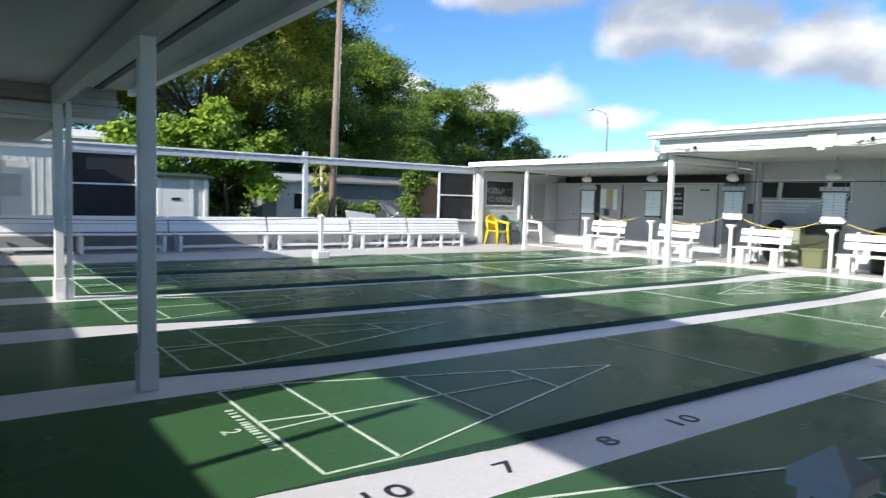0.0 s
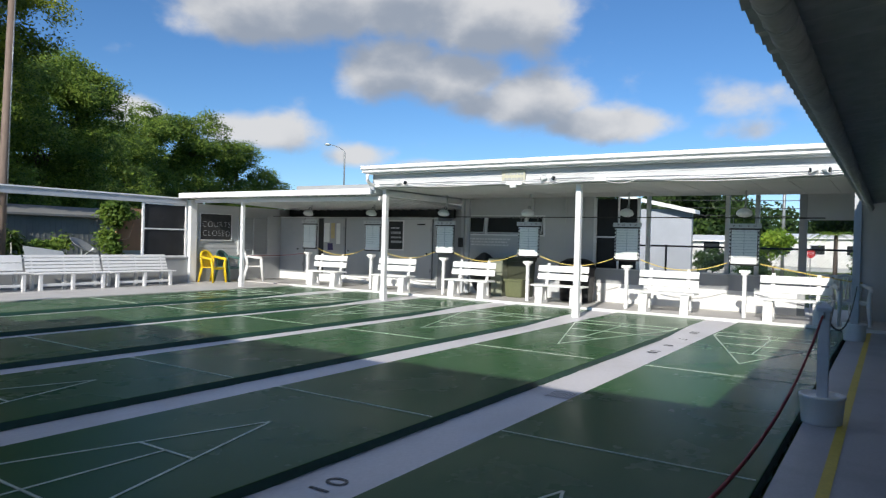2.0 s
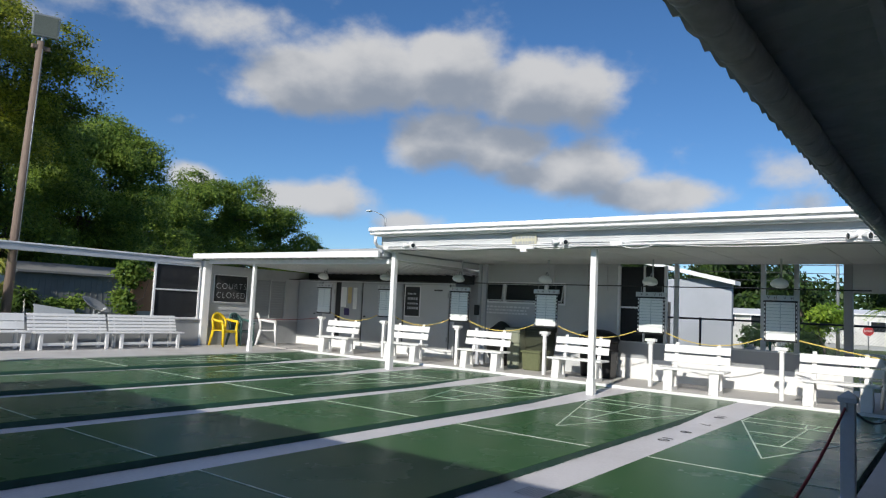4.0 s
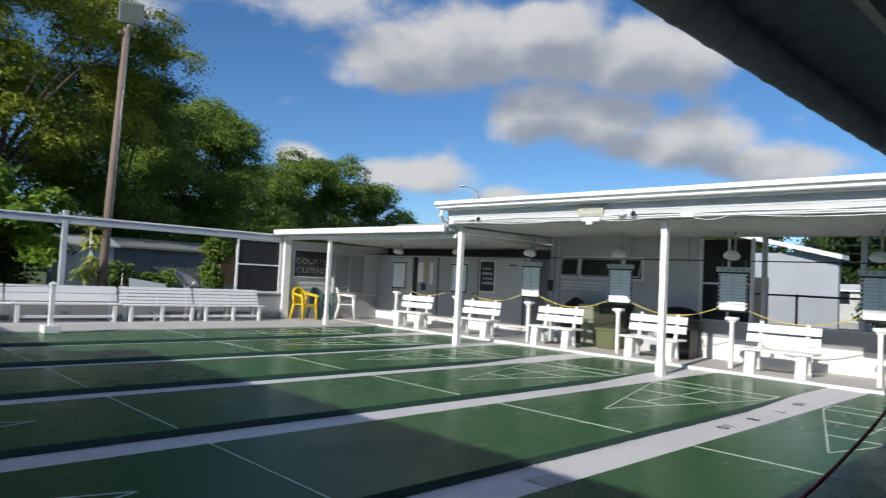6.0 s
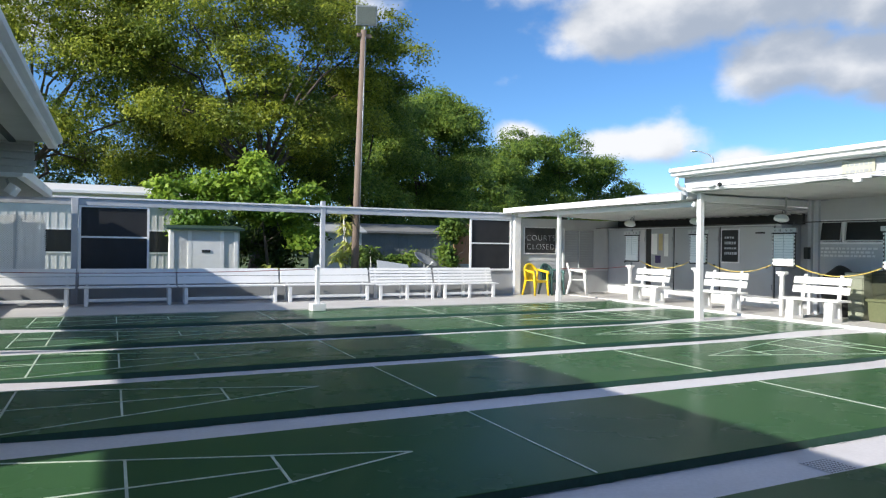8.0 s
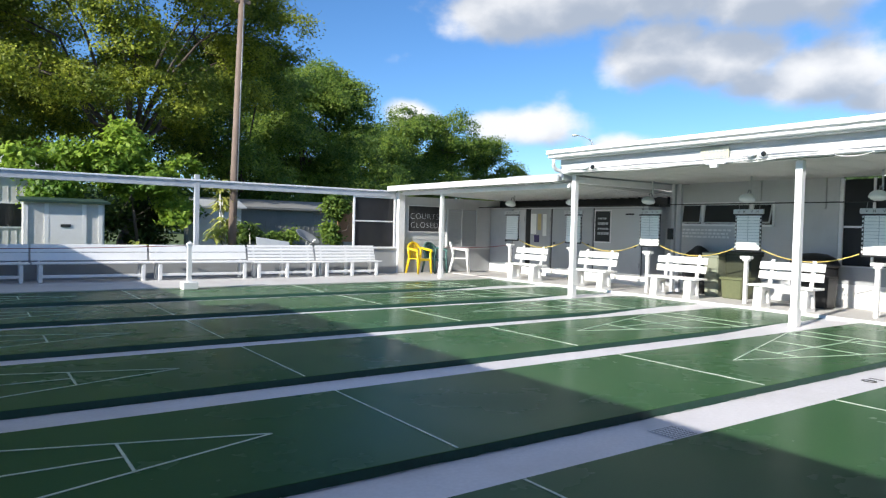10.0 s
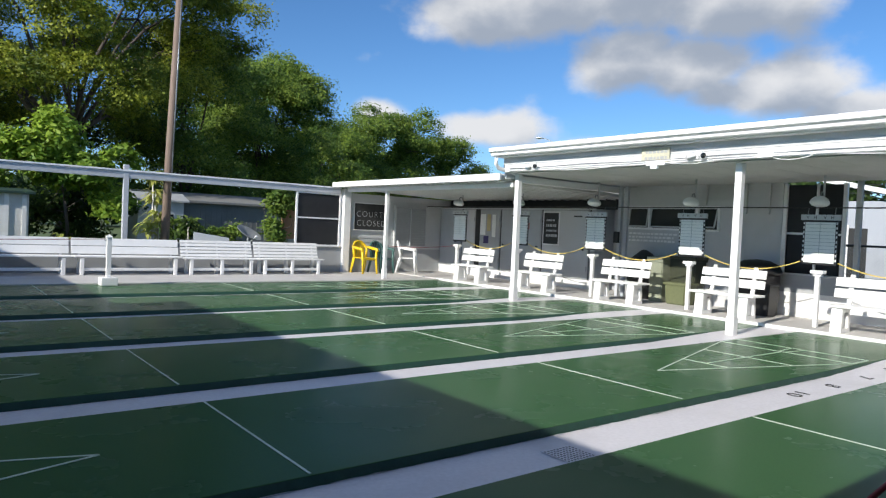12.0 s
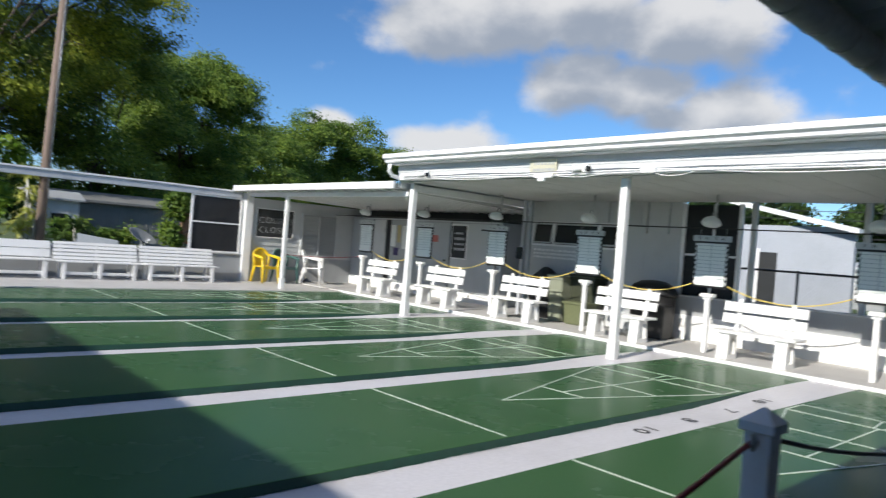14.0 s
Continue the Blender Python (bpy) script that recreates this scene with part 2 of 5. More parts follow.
def finish(name, bm, mat):
    bmesh.ops.recalc_face_normals(bm, faces=bm.faces)
    me = bpy.data.meshes.new(name)
    bm.to_mesh(me)
    bm.free()
    me.materials.append(mat)
    return new(name, me)


def part(name, bm, mat, parent, label=""):
    ob = finish(name, bm, mat)
    ob.parent = parent
    return tagged(ob, label)


def boxes(*rows, bevel=0.0):
    bm = bmesh.new()
    for r in rows:
        box(bm, *r, bevel=bevel)
    return bm


def thing(name, label, category, at=(0, 0, 0), turn=0.0, group="", kind=""):
    ob = new(name)
    ob.matrix_basis = pose(*at, 0, 0, turn)
    return tagged(ob, label, category, group, kind)


def setting(name, bm, mat, label, category):
    return tagged(finish(name, bm, mat), label, category, kind="structure")


def lettering(name, text, size, mat, m, parent=None, depth=0.002, spacing=1.0, thin=0.0):
    cu = bpy.data.curves.new(name, "FONT")
    cu.body, cu.size, cu.extrude, cu.align_x, cu.align_y = text, size, depth / 2, "CENTER", "CENTER"
    cu.space_character, cu.offset = spacing, thin
    tmp = new(name, cu)
    bpy.context.view_layer.update()
    me = bpy.data.meshes.new_from_object(tmp.evaluated_get(bpy.context.evaluated_depsgraph_get()))
    bpy.data.objects.remove(tmp)
    me.materials.clear()
    me.materials.append(mat)
    ob = new(name, me)
    ob.parent = parent
    ob.matrix_basis = m
    return ob


# ---- the plan ----
PITCH = 2.434
COURTS = [1.466 + PITCH * i for i in range(6)]        # centre lines
HALF = 0.913
X0, X1 = -0.295, 15.56                                  # ends of the courts
MID = (X0 + X1) / 2
SINK = -0.06
NORTH = 17.3


def ground():
    bm = bmesh.new()
    bmesh.ops.create_grid(bm, x_segments=40, y_segments=40, size=2500)
    for v in bm.verts:
        v.co.z = -0.16
    setting("ground", bm, GRASS, "dry green lawn around the courts", "ground")


def court(i, yc):
    bm = bmesh.new()
    box(bm, X0, X1, yc - HALF, yc + HALF, -0.14, 0.0, 0.006)
    ob = setting("court", bm, GREEN, "glossy dark green painted shuffleboard court with white markings", "court")
    bm = bmesh.new()
    # the side of the slab in a darker green, with an uneven lower edge
    xs = [X0 + (X1 - X0) * k / 160 for k in range(161)]
    rng = random.Random(40 + i)
    top = [bm.verts.new((x, yc - HALF - 0.003, -0.004)) for x in xs]
    low = [bm.verts.new((x, yc - HALF - 0.004 - 0.012 * rng.random(), SINK - 0.006)) for x in xs]
    out = [bm.verts.new((x, yc - HALF - 0.012 - 0.02 * rng.random(), SINK + 0.001)) for x in xs]
    for k in range(160):
        bm.faces.new((top[k], top[k + 1], low[k + 1], low[k]))
        bm.faces.new((low[k], low[k + 1], out[k + 1], out[k]))
    part("slab_edge", bm, EDGE, ob, "dark green slab edge")

    def line(x0, y0, x1, y1, w=0.019):
        d = Vector((x1 - x0, y1 - y0))
        L = d.length
        a = math.degrees(math.atan2(d.y, d.x))
        bm = bmesh.new()
        box(bm, -L / 2, L / 2, -w / 2, w / 2, 0, 0.0035)
        bm.transform(pose((x0 + x1) / 2, yc + (y0 + y1) / 2, 0.001, 0, 0, a))
        part("painted_line", bm, LINE, ob)
    for s in (-1, 1):
        def X(d):
            return 7.631 + s * d
        line(X(1.823), -HALF + 0.02, X(1.823), HALF - 0.02, 0.016)
        apex, eight0, seven, base = 2.734, 4.566, 5.473, 5.930
        line(X(apex), 0, X(seven), HALF - 0.05)
        line(X(apex), 0, X(seven), -HALF + 0.05)
        line(X(3.66), 0.29, X(3.66), -0.29)
        line(X(eight0), 0.58, X(eight0), -0.58)
        line(X(seven), HALF - 0.05, X(seven), -HALF + 0.05)
        line(X(base), HALF - 0.05, X(base), -HALF + 0.05)
        line(X(3.66), 0, X(seven), 0)
        line(X(seven), HALF - 0.05, X(base), HALF - 0.05)
        line(X(seven), -HALF + 0.05, X(base), -HALF + 0.05)
        line(X(seven), 0.04, X(base), 0.09)
        line(X(seven), -0.04, X(base), -0.09)
    return ob


def alley(y0, y1):
    """A sunken white walkway between two courts that ramps up at both ends."""
    bm = bmesh.new()
    n = 80
    a, b = [], []
    for k in range(n + 1):
        x = X0 + (X1 - X0) * k / n
        d = min(x - X0, X1 - x)
        f = min(max((d - 1.2) / 2.2, 0), 1)
        z = SINK * f * f * (3 - 2 * f) - 0.003
        a.append(bm.verts.new((x, y0, z)))
        b.append(bm.verts.new((x, y1, z)))
    for k in range(n):
        bm.faces.new((a[k], a[k + 1], b[k + 1], b[k]))
    return setting("walkway", bm, ALLEY, "white painted concrete alley between two courts", "walkway")


def alley_z(x):
    d = min(x - X0, X1 - x)
    f = min(max((d - 1.2) / 2.2, 0), 1)
    return SINK * f * f * (3 - 2 * f) - 0.003


def floors():
    ground()
    setting("floor_east", boxes((X1, 20.0, -1.2, NORTH - 0.0, -0.15, 0.045)), CONCRETE, "grey painted concrete platform under the east shelter", "floor")
    setting("trim", boxes((X1 - 0.015, X1 + 0.035, -1.0, 14.7, -0.1, 0.052), bevel=0.006), WHITE, "white painted curb along the court ends", "trim")
    setting("floor_north", boxes((-2.0, X1, COURTS[5] + HALF + 0.005, NORTH, -0.15, 0.02)), CONCRETE, "grey painted concrete walkway beside the benches", "floor")
    setting("floor_south", boxes((-2.0, X1 - 0.015, -5.0, 0.49, -0.15, 0.0)), WALKWAY, "grey painted concrete walkway beside the courts", "floor")
    setting("floor_west", boxes((-2.0, X0, 0.49, COURTS[5] + HALF, -0.15, 0.0)), WALKWAY, "grey painted concrete floor under the west shelter", "floor")
    setting("yellow_line", boxes((-1.5, X1 - 0.1, 0.17, 0.24, 0.001, 0.004)), YELLOW, "worn yellow safety line on the walkway", "line")
    for i in range(5):
        alley(COURTS[i] + HALF, COURTS[i + 1] - HALF)


floors()
for i, yc in enumerate(COURTS):
    court(i, yc)


# ---- shelters ----
def post(name, x, y, z0, z1, half, mat, label, group="shelter posts", collar=True):
    ob = thing(name, label, "post", (x, y, z0), group=group)
    part("shaft", boxes((-half, half, -half, half, 0, z1 - z0), bevel=0.008), mat, ob)
    if collar:
        part("foot_sleeve", boxes((-half - 0.012, half + 0.012, -half - 0.012, half + 0.012, 0, 0.28), bevel=0.008), mat, ob)
    return ob


def gutter_profile(sign):
    """An outline of an eave gutter: a stepped fascia with a rounded lip."""
    return [(0.0, 0.0), (sign * -0.09, 0.0), (sign * -0.11, 0.015), (sign * -0.11, 0.06), (sign * -0.14, 0.07), (sign * -0.17, 0.085), (sign * -0.17, 0.145), (sign * -0.15, 0.165), (0.0, 0.165)]


def east_shelter():
    # main roof, south part
    bm = bmesh.new()
    extrude_profile(bm, [(13.54, 3.00), (18.4, 3.28), (18.4, 3.34), (13.54, 3.10)], "y", -6.0, 10.22)
    roof = setting("roof_east", bm, PVC, "white sheet metal roof over the east shelter", "roof")
    bm = bmesh.new()
    extrude_profile(bm, [(13.55 + a, 2.965 + b) for a, b in gutter_profile(1)], "y", -6.0, 10.26)
    part("gutter", bm, PVC, roof, "white stepped eave gutter")
    part("soffit", boxes((13.53, 13.75, -6.0, 10.2, 2.945, 2.964)), PVC, roof)
    bm = bmesh.new()
    extrude_profile(bm, [(13.75, 2.735), (13.700, 2.735), (13.708, 2.802), (13.700, 2.806), (13.708, 2.872), (13.700, 2.876), (13.712, 2.945), (13.75, 2.945)], "y", -6.0, 10.14)
    part("fascia", bm, WALL, roof, "pale grey lapped fascia panel")
    part("beam", boxes((13.67, 13.80, -6.0, 10.10, 2.648, 2.735), bevel=0.01), PVC, roof, "white header beam")
    part("end_fascia", boxes((13.75, 18.3, 10.10, 10.15, 2.52, 2.95)), WALL, roof)
    part("end_beam", boxes((14.05, 17.5, 9.96, 10.08, 2.46, 2.60), bevel=0.01), PVC, roof)
    bm = bmesh.new()
    for k in range(26):
        y = -5.9 + k * 0.61
        box(bm, 13.8, 17.5, y, y + 0.600, 2.628, 2.645)
    box(bm, 13.8, 17.5, -5.95, 9.96, 2.640, 2.66)
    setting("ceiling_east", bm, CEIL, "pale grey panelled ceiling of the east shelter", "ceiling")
    # downpipe with its bends
    dp = thing("downspout", "white metal downspout at the roof corner", "downspout", (13.72, 10.12, 0))
    bm = bmesh.new()
    tube(bm, [(-0.28, -0.03, 2.93), (-0.28, -0.03, 2.80), (-0.2, -0.03, 2.72), (0.2, -0.05, 2.66), (0.36, -0.06, 2.6), (0.36, -0.06, 2.4)], 0.042, 10)
    part("pipe", bm, PVC, dp)
    # low roof, north part
    bm = bmesh.new()
    extrude_profile(bm, [(13.62, 2.50), (18.4, 2.36), (18.4, 2.42), (13.62, 2.60)], "y", 10.17, 17.30)
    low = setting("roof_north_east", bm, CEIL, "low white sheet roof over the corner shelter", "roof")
    part("fascia", boxes((13.56, 13.62, 10.10, 17.24, 2.48, 2.625), bevel=0.006), PVC, low, "white roof fascia")
    bm = bmesh.new()
    for k in range(22):
        y = 10.3 + k * 0.31
        extrude = [(13.7, 2.485), (18.2, 2.355), (18.2, 2.335), (13.7, 2.455)]
        extrude_profile(bm, extrude, "y", y, y + 0.04)
    part("roof_ribs", bm, PVC, low)
    part("header", boxes((13.94, 14.06, 10.10, 17.0, 2.36, 2.46), bevel=0.008), PVC, low)
    for y in (5.12, 9.98):
        post("post", 14.0, y, alley_z(14.0), 2.628, 0.055, WHITE, "white painted square steel post under the eave")
    post("post", 14.0, 14.98, 0.02, 2.36, 0.045, WHITE, "slim white post under the low roof")
    p = post("post", 14.1, 0.38, 0.0, 2.628, 0.055, GREYPOST, "tall grey steel post standing in a white bucket", "shelter posts", False)
    bm = bmesh.new()
    lathe(bm, [(0.150, 0.0), (0.155, 0.02), (0.170, 0.25), (0.180, 0.26), (0.180, 0.28), (0.160, 0.28), (0.155, 0.25)], 28)
    part("tub", bm, WHITE, p, "white bucket filled with concrete")


def wall_east():
    # the building's wall with its ribbon window, and the low wall with open bays
    bm = bmesh.new()
    box(bm, 17.5, 17.65, 6.15, 7.50, 0.045, 2.64)
    box(bm, 17.5, 17.65, 9.80, 9.95, 0.045, 2.64)
    box(bm, 17.5, 17.65, 7.50, 9.80, 0.045, 1.66)
    box(bm, 17.5, 17.65, 7.50, 9.80, 2.14, 2.63)
    w = w_ = setting("wall_east", bm, WALL, "pale grey building wall at the back of the shelter", "wall")
    bm = bmesh.new()
    for k in range(7):
        z = 0.25 + k * 0.2
        box(bm, 17.492, 17.5, 6.9, 9.93, z, z + 0.185)
    part("siding", bm, WALL, w)
    win = tagged(new("window_1"), "dark ribbon window with thin white frames", "window", kind="structure")
    part("window_frame", boxes((17.47, 17.58, 7.46, 9.84, 1.62, 1.665), (17.48, 17.58, 7.46, 9.84, 2.13, 2.17), (17.48, 17.58, 7.46, 7.51, 1.665, 2.13),
                               (17.48, 17.58, 9.79, 9.84, 1.665, 2.13), (17.49, 17.58, 9.20, 9.25, 1.665, 2.13), (17.49, 17.58, 7.98, 8.03, 1.665, 2.13)), PVC, win)
    for y0, y1, tilt in ((9.25, 9.79, 8), (8.03, 9.20, 7), (7.51, 7.98, 16)):
        # awning sash hinged at its head
        m = pose(17.53, (y0 + y1) / 2, 2.13, 0, tilt, 0)
        w, hh = (y1 - y0) / 2 - 0.01, 0.455
        bm = bmesh.new()
        for a0, a1, b0, b1 in ((-w, w, -0.03, 0.0), (-w, w, -hh, -hh + 0.03), (-w, -w + 0.028, -hh + 0.03, -0.03), (w - 0.028, w, -hh + 0.03, -0.03)):
            box(bm, -0.012, 0.012, a0, a1, b0, b1)
        bm.transform(m)
        sash = part("sash", bm, WALL, win)
        bm = boxes((-0.003, 0.003, -w + 0.028, w - 0.028, -hh + 0.03, -0.03))
        bm.transform(m)
        part("pane", bm, DARKGLASS, sash)
    # dark sheet behind the panes stands for the unlit room
    part("room_shade_sheet", boxes((17.66, 17.68, 7.4, 9.9, 1.6, 2.2)), DARK, win)
    for k, z in enumerate((2.19, 2.31, 2.43)):
        bm = bmesh.new()
        extrude_profile(bm, [(17.5, z), (17.484, z), (17.492, z + 0.112), (17.5, z + 0.112)], "y", 7.0, 9.95)
        part("lap_board", bm, WALL, w_)
    for y in (6.90, 6.42, 7.80):
        part("batten", boxes((17.44, 17.5, y - 0.035, y + 0.035, 2.18 if y > 7.5 else 2.0, 2.62), bevel=0.008), WALL, w_)
    low = setting("low_wall_east", boxes((17.5, 17.66, 1.50, 6.15, 0.045, 0.84)), WALL_DARK, "low block wall, grey above and white below", "wall")
    # sunlit lower part of the grey wall, put in as a white strip
    part("white_base", boxes((17.488, 17.5, 1.50, 6.40, 0.045, 0.50)), WHITE, low, "base strip coloured white for the sunlit foot of the wall")
    part("sill", boxes((17.47, 17.69, 1.50, 6.15, 0.84, 0.87), bevel=0.006), WALL, low)
    scr = tagged(new("window_2"), "tall dark screened window with white frame", "window", kind="structure")
    part("insect_screen", boxes((17.57, 17.574, 5.05, 6.15, 0.87, 2.58)), SCREEN, scr)
    part("pane", boxes((17.62, 17.63, 5.05, 6.15, 0.87, 2.58)), DARKGLASS, scr)
    part("window_frame", boxes((17.52, 17.6, 5.0, 5.06, 0.87, 2.6), (17.52, 17.6, 6.08, 6.15, 0.87, 2.6), (17.53, 17.6, 5.5, 5.54, 0.87, 2.6), (17.53, 17.6, 5.06, 6.08, 1.62, 1.66)), PVC, scr)
    for y in (4.80, 3.02, 2.40):
        post("post", 17.58, y, 0.87, 2.63, 0.045, WALL, "slim pale grey post standing on the low wall", "bay posts", False)
    post("post", 17.56, 1.50, 0.045, 2.63, 0.075, WALL_DARK, "grey steel post at the end of the low wall", "bay posts", False)
    setting("wall_header", boxes((17.5, 17.6, -6.0, 1.45, 2.08, 2.64)), WALL, "pale panel above the gate opening", "wall")
    setting("wall_south_east", boxes((17.5, 17.65, -6.0, 0.45, 0.045, 2.08)), WALL, "pale grey wall at the end of the walkway", "wall")
    for y in (0.50,):
        post("post", 17.5, y, 0.045, 2.63, 0.06, WALL, "pale grey door post", "bay posts", False)


def sheds():
    """The closed grey store rooms at the back of the corner shelter."""
    w = setting("wall_sheds", boxes((17.6, 18.3, 10.86, 17.3, 0.045, 2.10)), WALL_DARK, "grey boarded store room front", "wall")
    # white strip paints in the sun band below the eave's shadow line
    part("white_base", boxes((17.583, 17.6, 10.90, 17.27, 0.045, 0.27)), WHITE, w, "base strip coloured white for the sunlit foot of the store rooms")
    bm = bmesh.new()
    for y0, y1 in ((11.03, 11.05), (12.70, 12.725), (14.36, 14.385), (15.31, 15.52), (16.14, 16.16)):
        box(bm, 17.588, 17.6, y0, y1, 0.28, 2.08)
    part("door_gap", bm, DARK, w)
    for y0, y1, mat in ((11.07, 12.68, WALL), (12.74, 14.34, WALL_COOL), (14.40, 15.29, WALL_COOL), (15.54, 16.12, WALL), (16.18, 17.25, WALL_COOL)):
        d = part("door_leaf", boxes((17.572, 17.6, y0, y1, 0.30, 2.05), bevel=0.006), mat, w)
        part("hinge", boxes((17.564, 17.574, y0 + 0.01, y0 + 0.035, 0.5, 0.62), (17.564, 17.574, y0 + 0.01, y0 + 0.035, 1.7, 1.82)), METAL, d)
    part("board_frame", boxes((17.56, 17.574, 12.06, 12.10, 1.12, 2.02), (17.56, 17.574, 12.62, 12.66, 1.12, 2.02), (17.56, 17.574, 12.10, 12.62, 1.99, 2.02), (17.56, 17.574, 12.10, 12.62, 1.12, 1.145)), PVC, w, "pale frame round the notice board")
    part("vent_slot", boxes((17.566, 17.574, 11.30, 11.58, 1.88, 1.92)), DARK, w)
    part("top_rail", boxes((17.55, 17.62, 10.86, 17.27, 2.07, 2.105), bevel=0.005), WALL, w)
    # near-black sheet: the shade above the store rooms as plain colour
    setting("shade_above_sheds", boxes((18.0, 18.1, 10.60, 17.3, 2.105, 2.368)), DARK, "dark sheet standing for the shaded gap above the store rooms", "wall")
    # added filler: back wall and overhead slab close a bright gap in the recess
    setting("recess_filler", boxes((18.3, 18.4, 9.50, 17.3, 0.045, 3.2), (17.5, 18.3, 9.6, 10.16, 2.60, 2.64)), WALL_DARK, "added grey wall and slab that close the narrow recess", "wall")


def wall_north():
    low = setting("wall_north", boxes((-2.0, 17.6, NORTH, NORTH + 0.15, 0.0, 0.74)), WALL_DARK, "low grey block wall behind the benches", "wall")
    part("sill", boxes((-2.0, 14.0, NORTH - 0.04, NORTH + 0.18, 0.74, 0.775), bevel=0.006), WALL, low)
    part("beam", boxes((-2.0, 13.9, NORTH + 0.01, NORTH + 0.11, 2.30, 2.46), bevel=0.008), GREYPOST, low, "pale grey header beam")
    part("beam_cap", boxes((-2.0, 13.9, NORTH - 0.02, NORTH + 0.14, 2.46, 2.50), bevel=0.005), PVC, low)
    post("post", 8.04, NORTH + 0.06, 0.775, 2.62, 0.06, GREYPOST, "grey steel post carrying the beam", "beam posts", False)
    post("post", 14.08, NORTH + 0.02, 0.0, 2.46, 0.11, WHITE, "broad white corner post", "beam posts", False)
    post("post", 2.2, NORTH + 0.04, 0.0, 2.46, 0.07, GREYPOST, "grey post at the west end of the beam", "beam posts", False)
    for n, x0, x1 in ((1, 12.50, 13.92), (2, 2.28, 3.78)):
        s = tagged(new("screen_panel_%d" % n), "black insect screen panel in a white frame", "screen", kind="structure")
        part("insect_screen", boxes((x0, x1, NORTH + 0.06, NORTH + 0.064, 0.775, 2.3)), SCREEN, s)
        part("screen_frame", boxes((x0, x0 + 0.05, NORTH + 0.03, NORTH + 0.09, 0.775, 2.3), (x1 - 0.05, x1, NORTH + 0.03, NORTH + 0.09, 0.775, 2.3),
                                   (x0 + 0.05, x1 - 0.05, NORTH + 0.035, NORTH + 0.085, 1.55, 1.59), (x0 + 0.05, x1 - 0.05, NORTH + 0.03, NORTH + 0.09, 0.775, 0.81),
                                   (x0 + 0.05, x1 - 0.05, NORTH + 0.03, NORTH + 0.09, 2.26, 2.3)), PVC, s)
    # the house wall behind the corner shelter
    w = setting("wall_corner", boxes((14.2, 18.4, NORTH + 0.0, NORTH + 0.15, 0.74, 2.355)), WALL, "grey lap sided wall of the corner shelter", "wall")
    bm = bmesh.new()
    for k in range(12):
        z = 0.78 + k * 0.13
        extrude_profile(bm, [(NORTH - 0.004, z), (NORTH - 0.022, z), (NORTH - 0.008, z + 0.125), (NORTH - 0.004, z + 0.125)], "x", 14.25, 17.55)
    part("lap_siding", bm, WALL, w)
    lw = tagged(new("window_3"), "grey louvred window with slats half shut", "window", kind="structure")
    bm = bmesh.new()
    for k in range(15):
        z = 0.88 + k * 0.078
        tilted_box(bm, pose(16.38, NORTH - 0.045, z, 28, 0, 0), 1.16, 0.008, 0.08)
    part("louvre_slat", bm, WALL_DARK, lw)
    part("window_frame", boxes((15.76, 15.82, NORTH - 0.08, NORTH - 0.02, 0.82, 2.08), (16.96, 17.02, NORTH - 0.08, NORTH - 0.02, 0.82, 2.08), (16.36, 16.39, NORTH - 0.08, NORTH - 0.02, 0.82, 2.08),
                               (15.82, 16.96, NORTH - 0.08, NORTH - 0.02, 0.80, 0.84), (15.82, 16.96, NORTH - 0.08, NORTH - 0.02, 2.04, 2.08)), WALL, lw)


